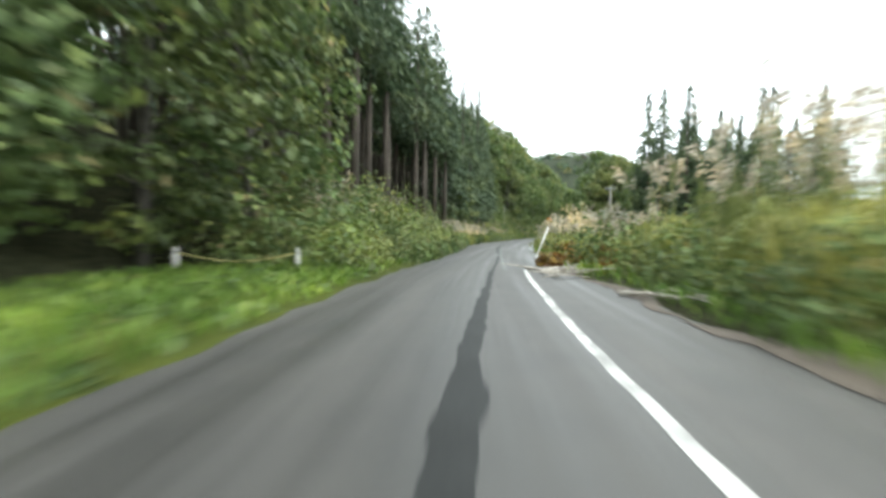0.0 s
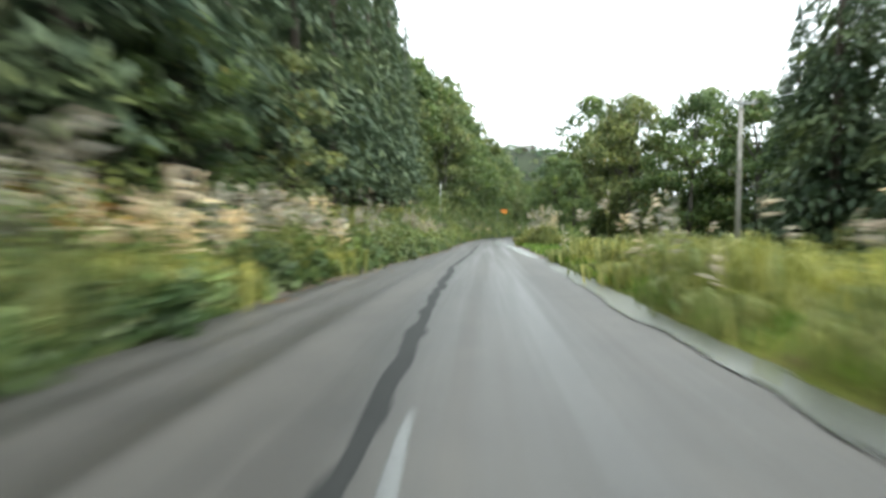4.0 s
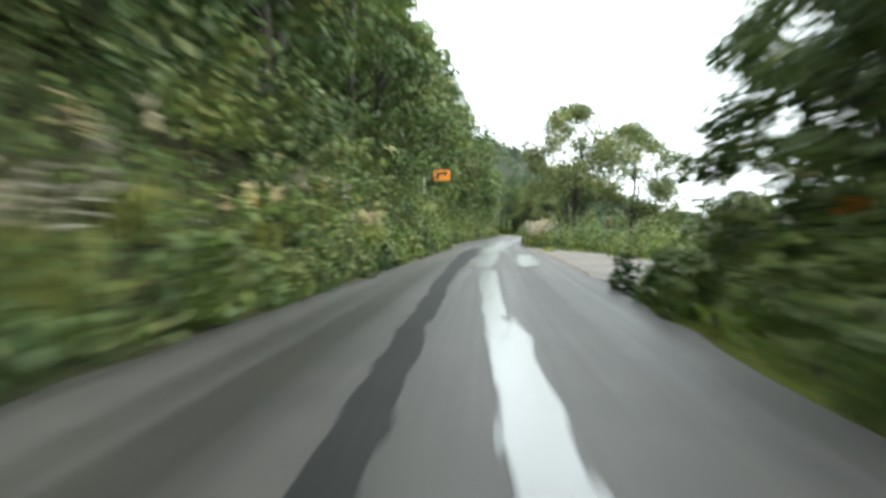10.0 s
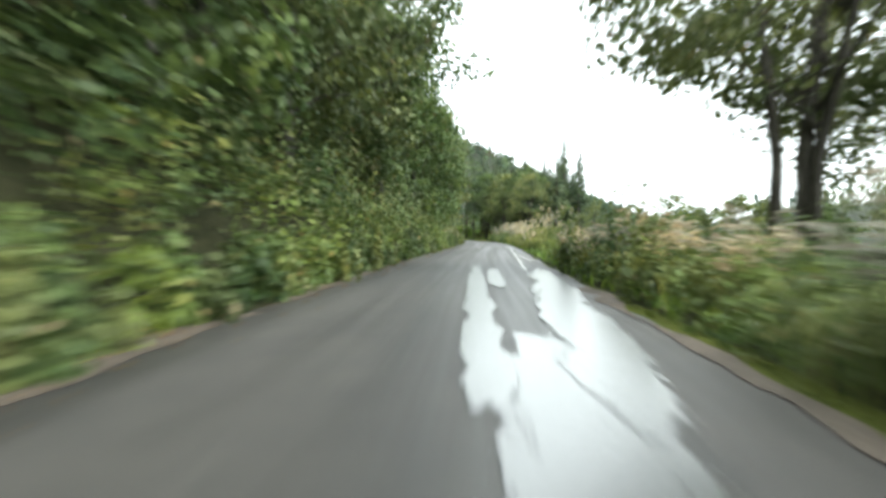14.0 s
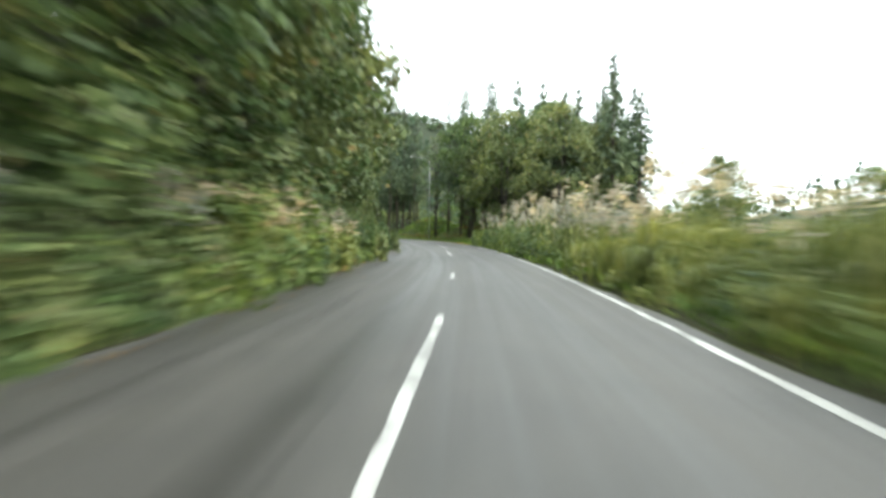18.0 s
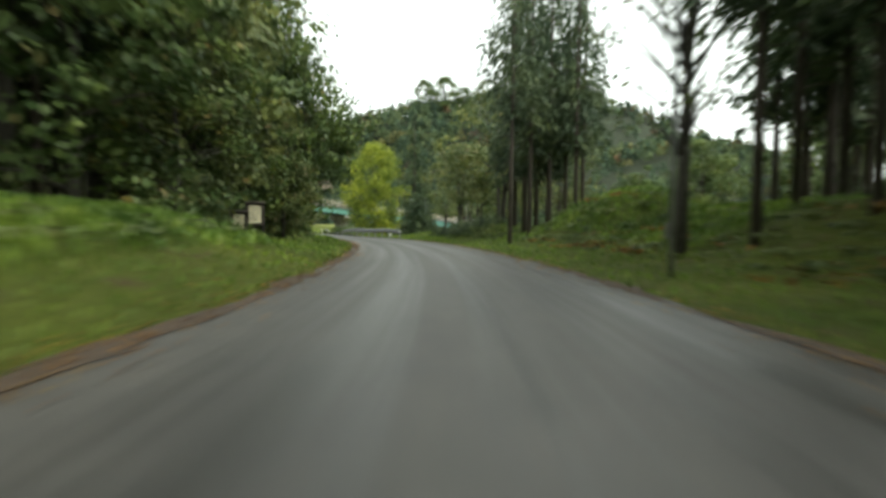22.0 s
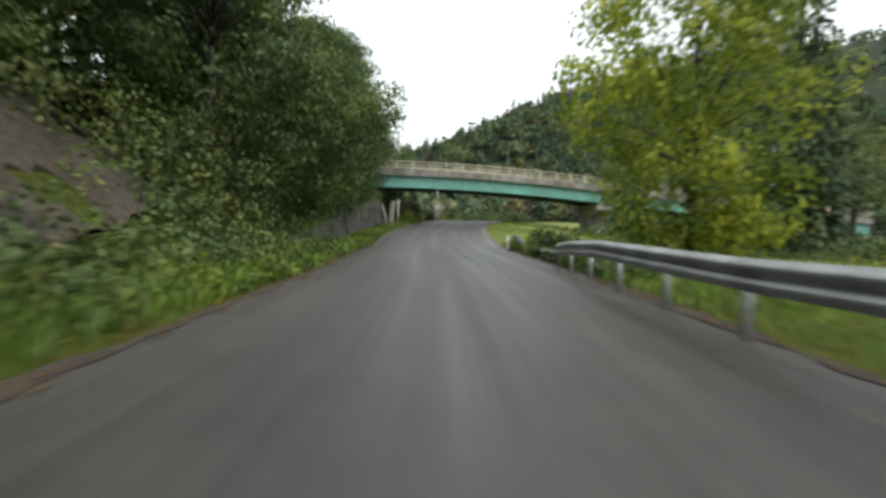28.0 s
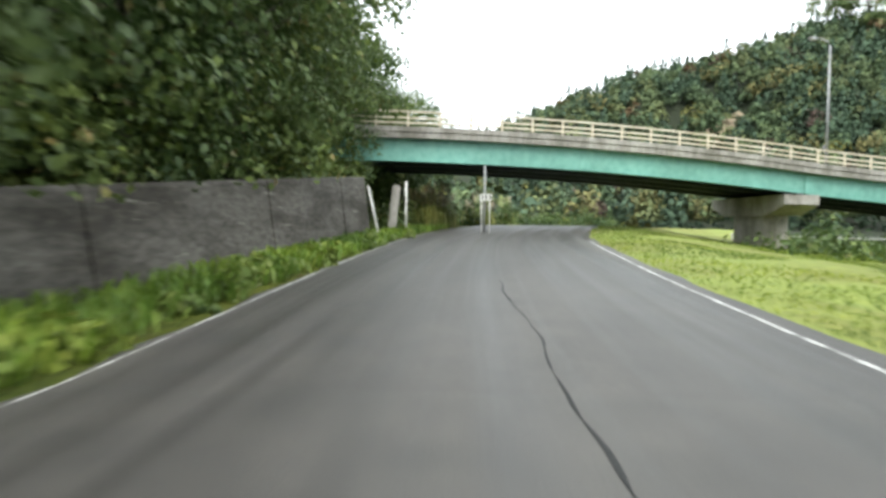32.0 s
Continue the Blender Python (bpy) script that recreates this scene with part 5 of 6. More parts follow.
def far_woods(seed):
    """Distant trees: a lumpy crown or a ragged cone each, dressed with leaf clumps, in a tint of its own."""
    r = np.random.default_rng(seed)
    xs, ys = [], []
    # near hill beyond the bridge, high back ridge, wooded slope above the plantation, low hills across the valley
    for x0, x1, y0, y1, n in ((-150, 20, 440, 580, 1650), (20, 150, 500, 620, 350), (-330, 340, 600, 790, 1300), (-110, -25, -20, 330, 1000), (70, 300, 20, 480, 700), (-150, -60, 330, 450, 250), (-95, -35, 490, 540, 190)):
        xs.append(r.uniform(x0, x1, n))
        ys.append(r.uniform(y0, y1, n))
    x, y = np.concatenate(xs), np.concatenate(ys)
    s, u = along(x, y)
    ok = ((u > 27) | (u < -44)) & (s < 412) | (s >= 412) & ((np.abs(u) > 15) | (s > 462))
    across = (x - b_left.x) * b_nrm.x + (y - b_left.y) * b_nrm.y
    span = (x - b_left.x) * b_dir.x + (y - b_left.y) * b_dir.y
    ok &= (across < -40) | (across > 20) | (span < -25) | (span > 60)
    ok &= (s > 118) | (u < 0) | (u > 46)
    # no trees on the landslip and below it
    low, side = (x - SLIP[0]) * 0.26 - (y - SLIP[1]) * 0.97, (x - SLIP[0]) * 0.97 + (y - SLIP[1]) * 0.26
    ok &= (np.abs(side) > 4.0) | (low + 1.15 * side < -1.2) | (low + 1.15 * side > 5.2)
    x, y, s, u = x[ok], y[ok], s[ok], u[ok]
    z = terrain(s, u, x, y)
    vs, tints = [], []
    for k in range(len(x)):
        far, near = y[k] > 600, 430 < y[k] <= 600
        h = r.uniform(7, 11) if not near else r.uniform(5.5, 8.5)
        wide = (5.4 if far else 3.3 if near else 3.8) * r.uniform(0.75, 1.25)
        m = 34 if far else 150 if near else 22
        if r.random() < 0.2:
            tint = np.array(WOOD_TINTS[2]) * r.uniform(0.75, 1.15)
            f, a = r.uniform(0.05, 1, m) ** 1.4, r.uniform(0, 6.28, m)
            tier = 1.0 + 0.35 * np.sin(f * 26)
            R = wide * 0.62 * (1.02 - f) * tier * r.uniform(0.6, 1.0, m)
            p = np.stack([np.cos(a) * R, np.sin(a) * R, f * h * 1.15], 1)
            out = np.stack([np.cos(a), np.sin(a), 0.5 + 0 * a], 1)
        else:
            tint = np.array(WOOD_TINTS[r.choice(8, p=WOOD_SHARES)]) * r.uniform(0.75, 1.2)
            p, out = bush_points(r, m, wide, h * 0.62, 10)
            p = p + [0, 0, h * 0.33]
        vs.append(leaves(p, 2.1 if far else 0.8 if near else 1.7, 0.72, 0.25, None, 0.15, r, out) + [x[k], y[k], z[k] - (2.5 if far else 0.5)])
        tints.append(np.tile(tint, (m, 1)))
    me = quads("far_woods", np.concatenate(vs), L_FAR)
    layer = me.color_attributes.new("tint", "FLOAT_COLOR", "CORNER")
    col = np.repeat(np.concatenate(tints), 4, 0)
    layer.data.foreach_set("color", np.c_[col, np.ones(len(col))].astype(np.float32).ravel())
    tagged(new("far_woods", me), "mixed woods covering the distant hills", "woods", kind="stuff")


# pale gully of a landslip on the hill beyond the bridge
SLIP = (-64.2, 513.5)
gv, gf = [], []
for i, f in enumerate(np.linspace(-1, 1, 25)):
    for j, w in enumerate(np.linspace(-1, 1, 5)):
        gx_ = SLIP[0] + 2.5 * f + 1.3 * w * (1.1 - 0.6 * f) + 0.3 * noise.noise((f * 4, w, 2))
        gy_ = SLIP[1] + 5.2 * f - 0.5 * w * (1.1 - 0.6 * f)
        s_, u_ = along([gx_], [gy_])
        gv.append((gx_, gy_, float(terrain(s_, u_, gx_, gy_)[0]) + 1.3 + 0.3 * noise.noise((f * 6, w * 2, 5)) + 0.2 * abs(w)))
        if i and j:
            k = i * 5 + j
            gf.append((k - 6, k - 1, k, k - 5))
M_SLIP = two_scale("pale_sandy_earth", (0.3, 0.23, 0.15), (0.5, 0.42, 0.3), 1.2, 0.3, 0.95, relief=0.8, dist=0.1)
tagged(new("landslip", mesh_from("landslip", gv, gf, M_SLIP, True)), "pale sandy gully of a landslip on the wooded hill", "landslip", kind="structure")
far_woods(97)


def fallen_leaves(specs, seed):
    r = np.random.default_rng(seed)
    out = []
    for s0, s1, side, n in specs:
        s = r.uniform(s0, s1, n)
        e = np.where(side > 0, edge_left(s), -edge_right(s))
        u = e + r.normal(size=n) * 0.35
        x, y = plan(s, u)
        z = np.maximum(terrain(s, u, x, y), rise(s)) + 0.022
        c = np.stack([x, y, z], 1)
        a = r.uniform(0, 6.28, n)
        out.append(leaves(c, 0.09, 0.6, 6.0, np.stack([np.cos(a), np.sin(a), 0 * a], 1), 0, r))
    tagged(new("fallen_leaves", quads("fallen_leaves", np.concatenate(out), L_RUSSET)), "brown fallen leaves scattered along the road edges", "fallen leaves", kind="stuff")


fallen_leaves(((286, 352, 1, 2600), (286, 352, -1, 1800), (352, 384, 1, 500), (352, 384, -1, 600), (60, 120, 1, 700), (150, 280, 1, 1500)), 98)


# ---------------------------------------------------------------- bridge
bridge = tagged(new("bridge"), "teal steel girder road bridge with a concrete deck and cream railings", "bridge")
B_LEN = (b_right - b_left).length


def deck_z(d):
    """Height of the deck's upper edge, d metres along the bridge from over the road's far side."""
    k = d / B_LEN
    return 5.93 - 0.1 * k - 1.14 * k * k if k < 1 else 4.69 - 1.7 * (k - 1) - 0.15 * (k - 1) ** 2


def bridge_run(name, d0, d1, across, low, high, material, step=1.0, parent=None, label=""):
    """A prism along the bridge: across = near and far edge, low and high = heights below the deck's edge."""
    ds = np.arange(d0, d1 + 0.01, step)
    v, f = [], []
    for d in ds:
        for a, h in ((across[0], low), (across[1], low), (across[1], high), (across[0], high)):
            p = b_left + b_dir * float(d) + b_nrm * a
            v.append((p.x, p.y, deck_z(float(d)) + h))
    for i in range(len(ds) - 1):
        o = i * 4
        f += [(o + k, o + (k + 1) % 4, o + 4 + (k + 1) % 4, o + 4 + k) for k in range(4)]
    f += [(3, 2, 1, 0), tuple(len(v) - 4 + k for k in range(4))]
    return part(name, mesh_from(name, v, f, material), parent or bridge, label)


D0, D1 = -16.0, 52.0
bridge_run("deck", D0, D1, (-0.35, 6.4), -0.42, -0.12, M_CONC2, label="pale weathered concrete deck edge")
bridge_run("kerb", D0, D1, (-0.40, 0.05), -0.12, 0.12, M_CONC2, label="stained concrete kerb")
bridge_run("kerb", D0, D1, (6.0, 6.45), -0.12, 0.12, M_CONC2)
# only the front girder is teal; those behind carry under-deck shade as dark colour
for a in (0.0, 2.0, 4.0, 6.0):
    g = bridge_run("girder", D0, D1, (a, a + 0.03), -1.5, -0.42, M_TEAL if a == 0 else M_SHADESTEEL, label="teal painted steel girder" if a == 0 else "inner girder coloured dark for the shade under the deck")
    bridge_run("flange", D0, D1, (a - 0.14, a + 0.17), -1.54, -1.5, M_TEAL if a == 0 else M_SHADESTEEL, parent=g)
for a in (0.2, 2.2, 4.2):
    bridge_run("bracing", D0, D1, (a, a + 1.6), -1.3, -1.22, M_SHADESTEEL)
for d in (9.0, 21.4, 34.0):
    p = b_left + b_dir * d + b_nrm * -0.02
    part("splice_plate", box("splice_plate", (0.5, 0.03, 0.96), M_TEAL), bridge, m=Matrix.Translation((p.x, p.y, deck_z(d) - 0.92)) @ Matrix.Rotation(math.atan2(b_dir.y, b_dir.x), 4, "Z"))
for far in (-0.2, 6.2):
    for h in (0.32, 0.56, 0.86):
        bridge_run("rail", D0, D1, (far - 0.04, far + 0.04), h - 0.035, h + 0.04, M_CREAM, label="cream painted rail")
post_me = box("rail_post", (0.1, 0.12, 0.82), M_CREAM, (0, 0, 0.5), 0.015)
for far in (-0.2, 6.2):
    for k in range(int((D1 - D0) / 1.55)):
        d = D0 + 0.5 + k * 1.55
        p = b_left + b_dir * d + b_nrm * far
        part("rail_post", post_me, bridge, m=Matrix.Translation((p.x, p.y, deck_z(d))) @ Matrix.Rotation(math.atan2(b_dir.y, b_dir.x), 4, "Z"))


def pier(d):
    p = b_left + b_dir * d + b_nrm * 3.0
    top = deck_z(d) - 1.54
    base = -0.8
    ob = root("bridge_pier", Matrix.Translation((p.x, p.y, 0)) @ Matrix.Rotation(math.atan2(b_dir.y, b_dir.x), 4, "Z"), "grey concrete bridge pier with a wide hammerhead cap", "bridge pier", "bridge piers")
    bm = bmesh.new()
    bmesh.ops.create_cube(bm, size=1.0)
    bmesh.ops.scale(bm, vec=(1.5, 3.6, top - 0.9 - base), verts=bm.verts)
    bmesh.ops.bevel(bm, geom=[e for e in bm.edges if abs((e.verts[0].co - e.verts[1].co).z) > 0.5], offset=0.45, segments=1, affect="EDGES")
    bmesh.ops.translate(bm, vec=(0, 0, (top - 0.9 + base) / 2), verts=bm.verts)
    part("stem", from_bm("stem", bm, M_CONC2), ob)
    v = []
    for x in (-1.0, 1.0):
        v += [(x, -2.0, top - 1.15), (x, 2.0, top - 1.15), (x, 3.3, top - 0.6), (x, 3.3, top - 0.08), (x, -3.3, top - 0.08), (x, -3.3, top - 0.6)]
    f = [(0, 1, 2, 3, 4, 5)[::-1], (6, 7, 8, 9, 10, 11)] + [(k, (k + 1) % 6, 6 + (k + 1) % 6, 6 + k) for k in range(6)]
    part("cap", mesh_from("cap", v, f, M_CONC2), ob)
    for y in (-3.0, -1.0, 1.0, 3.0):
        part("bearing", box("bearing", (0.4, 0.36, 0.1), M_SHADESTEEL, (0, y, top - 0.04)), ob)


pier(20.8)
pier(46.0)
p = b_left + b_dir * -14 + b_nrm * 3.0
part("abutment", box("abutment", (4.0, 7.2, 7.0), M_CONC, (0, 0, 0), 0.05), root("bridge_abutment", Matrix.Translation((p.x, p.y, 1.0)) @ Matrix.Rotation(math.atan2(b_dir.y, b_dir.x), 4, "Z"), "stained concrete abutment under the bridge end", "bridge abutment"))


# ---------------------------------------------------------------- poles, lamps, signs
def pole_mesh(name, h, r0, r1, material, base=-0.4, sides=10):
    return tubes(name, [([(0, 0, base), (0, 0, h * 0.5), (0, 0, h)], [r0, (r0 + r1) / 2, r1])], material, sides)


def street_lamp(m, h, arm, label, group="street lamps", lean=0.4):
    """A tapered pole whose arm reaches along +x to a lamp head."""
    ob = root("street_lamp", m, label, "street lamp", group)
    part("pole", pole_mesh("pole", h - lean, 0.07, 0.05, M_ZINC), ob)
    path = [(0, 0, h - lean - 0.05), (arm * 0.12, 0, h - lean * 0.35), (arm * 0.45, 0, h), (arm * 0.8, 0, h + 0.05)]
    part("arm", tubes("arm", [(path, [0.05, 0.045, 0.04, 0.035])], M_ZINC), ob)
    bm = bmesh.new()
    bmesh.ops.create_uvsphere(bm, u_segments=14, v_segments=8, radius=0.5)
    bmesh.ops.scale(bm, vec=(0.62, 0.26, 0.17), verts=bm.verts)
    bmesh.ops.translate(bm, vec=(arm * 0.8 + 0.25, 0, h + 0.03), verts=bm.verts)
    head_ = part("lamp_head", from_bm("lamp_head", bm, M_ZINC, True), ob)
    bm = bmesh.new()
    bmesh.ops.create_uvsphere(bm, u_segments=12, v_segments=6, radius=0.5)
    bmesh.ops.scale(bm, vec=(0.44, 0.2, 0.12), verts=bm.verts)
    bmesh.ops.translate(bm, vec=(arm * 0.8 + 0.27, 0, h - 0.025), verts=bm.verts)
    part("diffuser", from_bm("diffuser", bm, M_WHITE, True), head_)
    part("base_box", box("base_box", (0.2, 0.16, 0.4), M_ZINC, (0, -0.1, 1.1), 0.015), ob)


street_lamp(spot(314, -5.6, 0.0, 180), 10.9, 2.9, "slim grey street lamp with a curved arm beside the verge", lean=0.5)
lp = b_left + b_dir * 22.6 + b_nrm * 0.3
street_lamp(Matrix.Translation((lp.x, lp.y, deck_z(22.6))) @ Matrix.Rotation(math.atan2(b_dir.y, b_dir.x) + math.pi, 4, "Z"), 6.9, 0.95, "grey street lamp with a short bent arm on the bridge", lean=0.3)


def arrow_sign(s, u, panel_u, h, w, ph, field, mark, label, border, bend):
    """A panel with a bent arrow, held out over the road from a pole."""
    ob = root("arrow_sign", spot(s, u), label, "arrow sign", "arrow signs")
    z0 = ground_z(s, u)
    part("pole", pole_mesh("pole", h + 0.25 - z0, 0.06, 0.055, M_ZINC), ob)
    dx = u - panel_u
    top = h - z0
    part("bracket", tubes("bracket", [([(0, 0, top + 0.12), (dx - w * 0.3, 0, top + 0.12)], [0.03, 0.03]), ([(0, 0, top - 0.2), (dx - w * 0.45, 0, top - 0.2)], [0.025, 0.025])], M_ZINC), ob)
    panel = part("panel", box("panel", (w, 0.05, ph), border, (dx, -0.06, top), 0.012), ob)
    part("field", box("field", (w * 0.94, 0.012, ph * 0.9), field, (dx, -0.092, top), 0.004), panel)
    a = []
    if bend:
        a = [(-0.36, -0.36), (-0.2, -0.36), (-0.2, 0.02), (-0.1, 0.12), (0.14, 0.12), (0.14, -0.06), (0.42, 0.2), (0.14, 0.44), (0.14, 0.3), (-0.16, 0.3), (-0.36, 0.1)]
    else:
        a = [(-0.4, -0.34), (-0.26, -0.38), (-0.2, -0.08), (-0.02, 0.1), (0.16, 0.12), (0.16, -0.04), (0.4, 0.18), (0.16, 0.38), (0.16, 0.27), (-0.08, 0.24), (-0.32, 0.02)]
    v = [(dx + x * w * 0.9, y_, top + z * ph * 0.9) for y_ in (-0.108, -0.098) for x, z in a]
    n = len(a)
    f = [tuple(range(n)), tuple(range(2 * n - 1, n - 1, -1))] + [(k, n + k, n + (k + 1) % n, (k + 1) % n) for k in range(n)]
    part("arrow", mesh_from("arrow", v, f, mark), panel)


arrow_sign(175.2, 5.45, 4.05, 5.4, 1.32, 0.84, M_ORANGE, M_BLACK, "orange warning panel with a black right-turn arrow on a grey pole", M_ORANGE, True)
arrow_sign(355, 4.7, 3.15, 4.85, 1.3, 0.82, M_TAN, M_BLACK, "faded tan panel with a dark curved arrow on a pole", M_TAN, False)

# small orange board among the shrubs
ob = root("marker_board", spot(137.8, -4.6, 0.0, 8), "small orange marker board on a post among shrubs", "marker board")
part("post", pole_mesh("post", 1.75, 0.03, 0.03, M_ZINC), ob)
part("plate", box("plate", (0.5, 0.02, 0.24), M_ORANGE, (0, -0.04, 1.65), 0.006), ob)


def simple_pole(s, u, h, label, material=M_ZINC, r0=0.07, group="poles"):
    ob = root("pole", spot(s, u), label, "pole", group)
    part("shaft", pole_mesh("shaft", h, r0, r0 * 0.8, material), ob)
    part("cap", box("cap", (r0 * 2.2, r0 * 2.2, 0.05), material, (0, 0, h + 0.02), 0.01), ob)


simple_pole(118, 6.2, 6.7 - ground_z(118, 6.2), "slim grey pole standing among the shrubs of the bank", M_ZINC, 0.075)
simple_pole(391.5, -21.2, 6.6, "slim pale pole standing on the grass", M_ZINC, 0.09)
simple_pole(402, -27.5, 7.2, "slim pale pole beyond the guard rail", M_ZINC, 0.1)
simple_pole(409, -37, 9.5, "slim pale pole beyond the guard rail", M_ZINC, 0.1)
simple_pole(396, -33, 5.0, "dark pole beyond the guard rail", M_DARKWOOD, 0.09)


def post(s, u, h, r, material, label, category, lean=(0, 0), group=""):
    ob = root(category.replace(" ", "_"), spot(s, u) @ Euler((radians(lean[0]), radians(lean[1]), 0)).to_matrix().to_4x4(), label, category, group)
    part("shaft", pole_mesh("shaft", h, r, r, material, -0.3), ob)
    part("cap", tubes("cap", [([(0, 0, h), (0, 0, h + 0.03), (0, 0, h + 0.05)], [r * 1.1, r * 1.0, r * 0.4])], material), ob)


post(405.5, 3.7, 2.25, 0.05, M_WHITE, "thin upright white marker post beside the wall", "marker post")
post(402.8, 4.1, 2.0, 0.05, M_WHITE, "white bar leaning against the retaining wall", "marker bar", (-4, -14))


post(242.9, -4.6, 0.9, 0.06, M_WHITE, "short white marker post among the reeds", "marker post")
post(24.6, -1.95, 1.5, 0.032, M_WHITE, "white marker post leaning out of the pampas grass", "marker post", (-8, 22))

# power pole beyond the pampas grass
ob = root("power_pole", spot(79.5, -11.7, 0.0, 0), "weathered grey power pole with one crossarm and no wires", "power pole")
part("shaft", pole_mesh("shaft", 7.6, 0.12, 0.085, M_CONC2), ob)
arm_ = part("crossarm", box("crossarm", (1.3, 0.09, 0.1), M_ZINC, (0, -0.12, 7.25), 0.01), ob)
for k in (-0.55, 0.0, 0.55):
    part("insulator", tubes("insulator", [([(k, -0.12, 7.3), (k, -0.12, 7.38), (k, -0.12, 7.46)], [0.03, 0.05, 0.02])], M_WHITE, 8), arm_)

x_, y_ = plan(359, -4.6)
stone = tubes("marker_stone", [([(0, 0, -0.1), (0, 0, 0.1), (0.01, 0, 0.3), (0.02, 0.01, 0.42)], [0.2, 0.19, 0.13, 0.06])], M_WHITE, 9)
tagged(new("marker_stone", stone), "small white rounded marker stone in the grass", "marker stone").matrix_basis = pose(float(x_), float(y_), ground_z(359, -4.6))


# chevron board on two posts where the road bends
gx0, gy0 = -42.9, 392.2
ob = root("chevron_sign", Matrix.Translation((gx0, gy0, 1.45)) @ Matrix.Rotation(yaw_end, 4, "Z"), "small white board with black chevrons on two posts", "road sign")
for k in (-0.24, 0.12):
    part("post", pole_mesh("post", 0.98, 0.025, 0.025, M_WHITE, -1.2), ob, m=Matrix.Translation((k, 0, 0)))
board = part("board", box("board", (0.52, 0.02, 0.3), M_WHITE, (-0.05, -0.04, 1.1), 0.006), ob)
for k in (-0.22, -0.05, 0.12):
    v = [(k - 0.05, -0.054, 0.99), (k + 0.02, -0.054, 0.99), (k + 0.08, -0.054, 1.1), (k + 0.02, -0.054, 1.21), (k - 0.05, -0.054, 1.21), (k + 0.01, -0.054, 1.1)]
    v += [(a, -0.05, c) for a, _, c in v]
    f = [(0, 1, 2, 5), (2, 3, 4, 5), (11, 8, 7, 6), (11, 10, 9, 8)] + [(i, 6 + i, 6 + (i + 1) % 6, (i + 1) % 6) for i in range(6)]
    part("chevron", mesh_from("chevron", v, f, M_BLACK), board)
ob = root("pole", Matrix.Translation((-43.9, 393.4, 1.2)), "slim grey pole behind the chevron board", "pole", "poles")
part("shaft", pole_mesh("shaft", 2.9, 0.05, 0.045, M_ZINC, -1.0), ob)
part("cap", box("cap", (0.12, 0.12, 0.04), M_ZINC, (0, 0, 2.92), 0.01), ob)


# notice boards
def notice_board(s, u, w, h, top, turn):
    ob = root("notice_board", spot(s, u, 0, turn), "dark wooden notice board with a cream printed sheet", "notice board", "notice boards")
    for k in (-1, 1):
        part("post", box("post", (0.09, 0.09, top + 0.5), M_DARKWOOD, (k * (w / 2 + 0.12), 0, top / 2 - 0.2), 0.01), ob)
    back = part("backboard", box("backboard", (w + 0.3, 0.05, h + 0.24), M_DARKWOOD, (0, -0.05, top - h / 2 - 0.08), 0.01), ob)
    part("sheet", box("sheet", (w, 0.012, h), M_PAPER, (0, -0.084, top - h / 2 - 0.08), 0.003), back)
    for k in range(9):
        part("print_line", box("print_line", (w * (0.72 - 0.1 * (k % 3)), 0.004, 0.022), M_INK, (-0.03 * (k % 2), -0.0925, top - 0.2 - k * h * 0.09)), back)
    v = [(-w / 2 - 0.2, -0.18, top + 0.02), (w / 2 + 0.2, -0.18, top + 0.02), (w / 2 + 0.2, 0, top + 0.1), (-w / 2 - 0.2, 0, top + 0.1), (-w / 2 - 0.2, 0.16, top + 0.03), (w / 2 + 0.2, 0.16, top + 0.03)]
    v += [(a, b_, c + 0.04) for a, b_, c in v]
    f = [(0, 3, 2, 1), (3, 4, 5, 2), (6, 7, 8, 9), (9, 8, 11, 10), (0, 1, 7, 6), (4, 10, 11, 5), (0, 6, 9, 3), (3, 9, 10, 4), (1, 2, 8, 7), (2, 5, 11, 8)]
    part("roof", mesh_from("roof", v, f, M_DARKWOOD), ob)


notice_board(331, 8.15, 0.6, 0.9, 1.85, 10)
notice_board(329.9, 8.75, 0.5, 0.76, 1.3, 10)


# ---------------------------------------------------------------- guard rails
def rail_profile():
    return [(0.0, -0.165), (0.028, -0.13), (0.07, -0.1), (0.07, -0.06), (0.01, -0.03), (0.01, 0.03), (0.07, 0.06), (0.07, 0.1), (0.028, 0.13), (0.0, 0.165)]


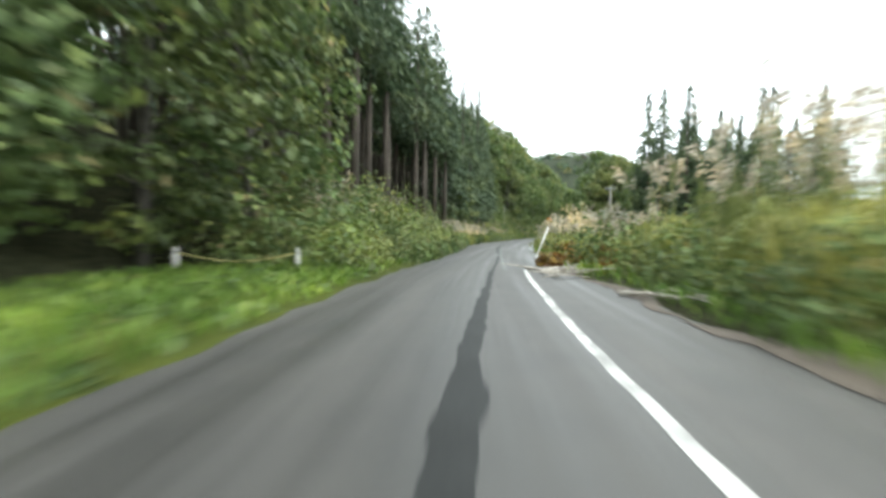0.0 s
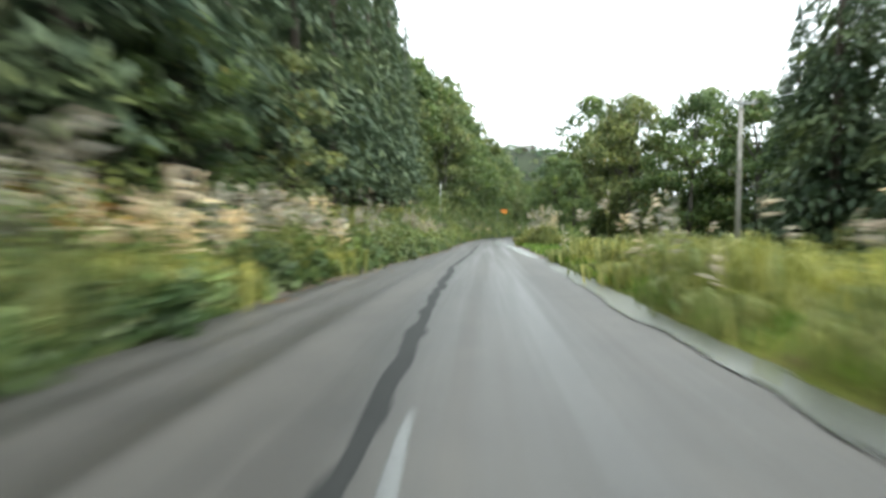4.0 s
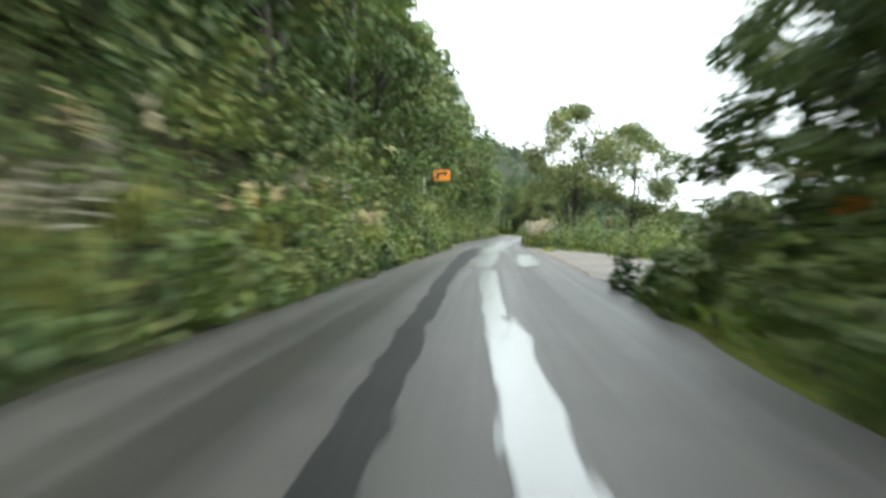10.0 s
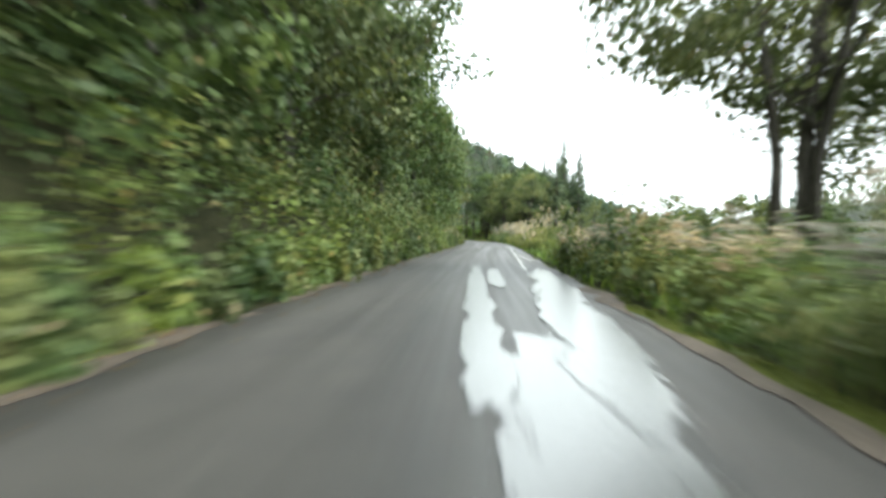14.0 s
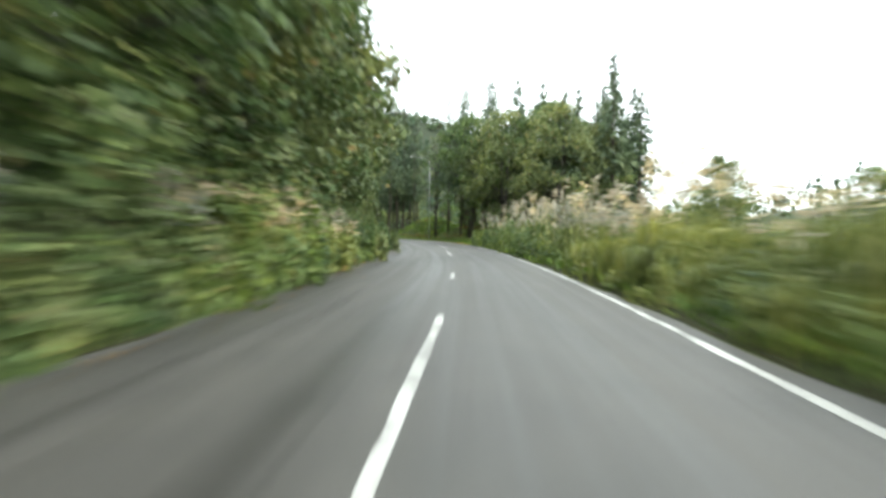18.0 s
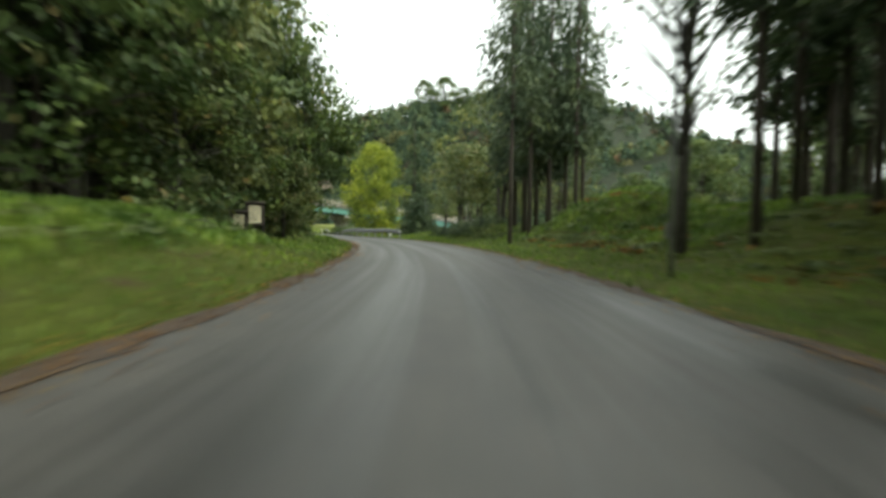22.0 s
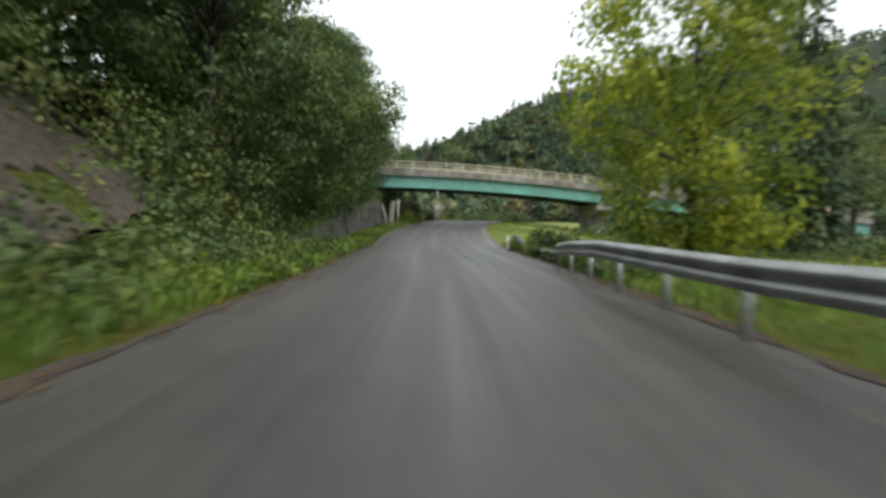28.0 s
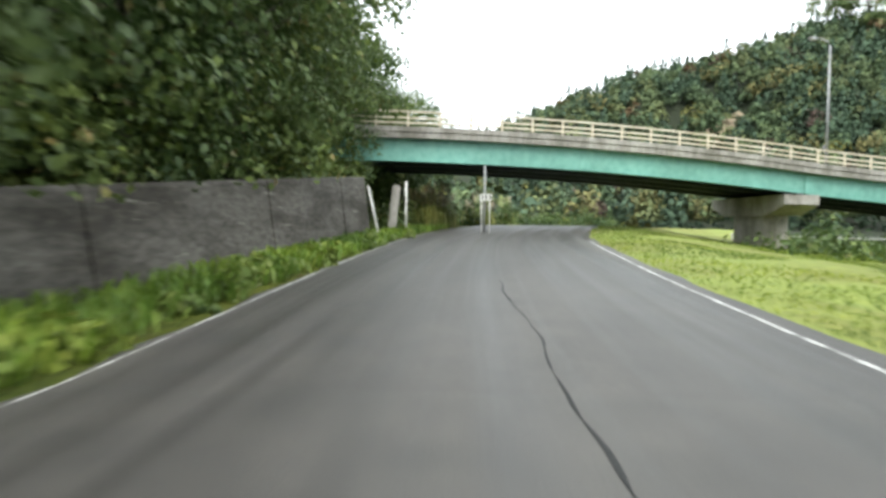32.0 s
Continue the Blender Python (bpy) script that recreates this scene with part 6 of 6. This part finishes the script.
def guard_rail(runs, label, height, side):
    """W-section beam bay by bay, bolted to round posts; runs of s and u."""
    ob = new("guard_rail")
    tagged(ob, label, "guard rail")
    ss_ = np.array([r_[0] for r_ in runs])
    uu_ = np.array([r_[1] for r_ in runs])
    hh_ = np.array([r_[2] for r_ in runs])
    bay = 2.0
    k = 0
    while ss_[0] + (k + 1) * bay <= ss_[-1] + 0.01:
        a, b2 = ss_[0] + k * bay, ss_[0] + (k + 1) * bay
        v, f = [], []
        for i, s_ in enumerate(np.linspace(a, b2, 5)):
            u_ = np.interp(s_, ss_, uu_)
            for back in (0, 0.006):
                for off_, dz in rail_profile():
                    x_, y_ = plan(s_, u_ + side * (off_ - back - 0.002 * (k % 2)))
                    v.append((float(x_), float(y_), float(np.interp(s_, ss_, hh_)) + dz))
        m_ = len(rail_profile())
        for i in range(4):
            for j in range(m_ - 1):
                o = i * 2 * m_ + j
                f.append((o, o + 2 * m_, o + 2 * m_ + 1, o + 1))
                f.append((o + m_, o + m_ + 1, o + 3 * m_ + 1, o + 3 * m_))
        part("beam", mesh_from("beam", v, f, M_ZINC, True), ob)
        s_ = a + 0.2
        x_, y_ = plan(s_, np.interp(s_, ss_, uu_) - side * 0.1)
        g = ground_z(s_, float(np.interp(s_, ss_, uu_)))
        top = float(np.interp(s_, ss_, hh_)) + 0.12
        pm = tubes("post", [([(0, 0, g - 0.4), (0, 0, top)], [0.055, 0.055])], M_ZINC, 9)
        pp = part("post", pm, ob, m=Matrix.Translation((float(x_), float(y_), 0)))
        part("post_cap", tubes("post_cap", [([(0, 0, top), (0, 0, top + 0.02), (0, 0, top + 0.035)], [0.058, 0.052, 0.02])], M_ZINC, 9), pp)
        k += 1
    return ob


guard_rail([(353, -3.4, 0.6), (354.5, -3.0, 0.74), (358, -2.95, 0.72), (361, -2.95, 0.66), (366, -2.95, 0.68), (369, -3.1, 0.58), (371.2, -3.3, 0.42)], "weathered galvanised guard rail with a dented beam along the verge", 0.72, 1)
guard_rail([(371.4, -3.45, 0.26), (373, -3.55, 0.2), (376, -3.65, 0.18), (377.6, -3.7, 0.16), (379.0, -3.5, 0.6), (380.3, -3.38, 0.3)], "broken end of a galvanised guard rail in the grass", 0.6, 1)
guard_rail([(217, -9.0, -0.35), (225, -8.8, -0.3), (235, -8.8, -0.35)], "white guard rail lower down beside a field track", 0.7, 1)
post(380.4, -3.35, 0.62, 0.06, M_WHITE, "short white guard rail post in the grass", "guard post")

# white fence rails of the lower road by the bridge
for n, (d0, d1, out, h0) in enumerate(((24, 50, -4.5, 0.75), (23, 50, 9.0, 1.0))):
    ob = tagged(new("fence"), "low white rail fence beyond the bridge pier", "fence", "white fences")
    p0, p1 = b_left + b_dir * d0 + b_nrm * out, b_left + b_dir * d1 + b_nrm * out
    for h in (0.0, 0.3):
        part("rail", tubes("rail", [([(p0.x, p0.y, h0 - h), (p1.x, p1.y, h0 - h - 0.5)], [0.06, 0.06])], M_WHITE, 6), ob)
    for k in range(14):
        q = p0.lerp(p1, k / 13)
        part("post", tubes("post", [([(q.x, q.y, h0 - 2.0), (q.x, q.y, h0 + 0.08 - 0.5 * k / 13)], [0.05, 0.05])], M_WHITE, 6), ob)


# ---------------------------------------------------------------- rope fence and fallen branches
def rope_post(s, u):
    ob = root("rope_post", spot(s, u), "squat white rope post with a rounded cap on the grass", "rope post", "rope posts")
    part("shaft", pole_mesh("shaft", 0.58, 0.06, 0.06, M_WHITE), ob)
    part("cap", tubes("cap", [([(0, 0, 0.58), (0, 0, 0.63), (0, 0, 0.66)], [0.07, 0.06, 0.02])], M_WHITE), ob)
    part("collar", tubes("collar", [([(0, 0, 0.5), (0, 0, 0.54)], [0.066, 0.066])], M_ZINC), ob)


for s, u in ((14.4, 4.6), (13.6, 7.4)):
    rope_post(s, u)
path = []
for (sa, ua), (sb_, ub_) in (((14.4, 4.6), (13.6, 7.4)),):
    for k in range(9):
        f = k / 8
        x, y = plan(sa + (sb_ - sa) * f, ua + (ub_ - ua) * f)
        path.append((float(x), float(y), ground_z(sa, ua) + 0.52 - 0.22 * math.sin(math.pi * f)))
tagged(new("rope", tubes("rope", [(path, [0.016] * len(path))], M_ROPE, 6)), "slack yellow rope strung between white posts", "rope")


def fallen_branch(s, u, turn, length, label, seed):
    r = random.Random(seed)
    ob = root("fallen_branch", pose(float(plan(s, u)[0]), float(plan(s, u)[1]), 0.03, 0, 0, heading(s) + turn), label, "branch", "fallen branches")
    main = [(0, 0, 0.03), (length * 0.3, 0.08, 0.06), (length * 0.65, -0.05, 0.05), (length, 0.1, 0.1)]
    part("limb", tubes("limb", [(main, [0.05, 0.042, 0.03, 0.012])], M_DRIFT, 7), ob)
    for k in range(5):
        f = r.uniform(0.25, 0.9)
        a = r.choice((-1, 1)) * r.uniform(0.5, 1.1)
        L = length * r.uniform(0.2, 0.45)
        p0 = Vector((length * f, 0.02, 0.055))
        p1 = p0 + Vector((math.cos(a) * L, math.sin(a) * L, r.uniform(-0.01, 0.25)))
        part("twig", tubes("twig", [([p0, p0.lerp(p1, 0.5) + Vector((0, 0, 0.02)), p1], [0.025, 0.018, 0.006])], M_DRIFT, 6), ob)


fallen_branch(17.1, -1.75, 40, 2.15, "bleached forked branch fallen across the road edge", 1)
fallen_branch(18.2, -1.4, -81, 4.3, "long bleached bare branch lying along the road edge", 2)
fallen_branch(16.9, -2.2, -98, 2.0, "bleached forked branch fallen across the road edge", 5)
fallen_branch(10.6, -2.6, -40, 1.6, "thin bleached twigs lying on the road edge", 3)
fallen_branch(24, -2.3, 30, 1.2, "thin bleached twigs lying on the road edge", 4)

# ---------------------------------------------------------------- retaining wall, cast in lifts
wall = tagged(new("retaining_wall"), "stained grey concrete retaining wall along the road", "wall", kind="structure")
s = 376.0
n = 0
while s < 403:
    s1 = min(s + 3.0, 403.2)
    v = []
    for q in (s + 0.012, s1 - 0.012):
        zb, zt = float(rise(q)) - 0.5, wall_top(q)
        for u_, z_ in ((4.42, zb), (5.1, zb), (5.1, zt), (4.78, zt), (4.74, zt - 0.06)):
            x, y = plan(q, u_ + 0.02 * (n % 2))
            v.append((float(x), float(y), z_))
    f = [(0, 1, 2, 3, 4), (9, 8, 7, 6, 5)] + [(k, 5 + k, 5 + (k + 1) % 5, (k + 1) % 5) for k in range(5)]
    part("wall_panel", mesh_from("wall_panel", v, f, M_CONC), wall)
    s = s1
    n += 1
x, y = plan(406, 4.4)
ob = tagged(new("wall_stub", box("wall_stub", (0.35, 1.2, 2.6), M_CONC2, (0, 0, 0), 0.06)), "pale concrete stub at the end of the wall", "wall stub")
ob.matrix_basis = pose(float(x), float(y), 1.7, 0, 6, heading(406) + 15)
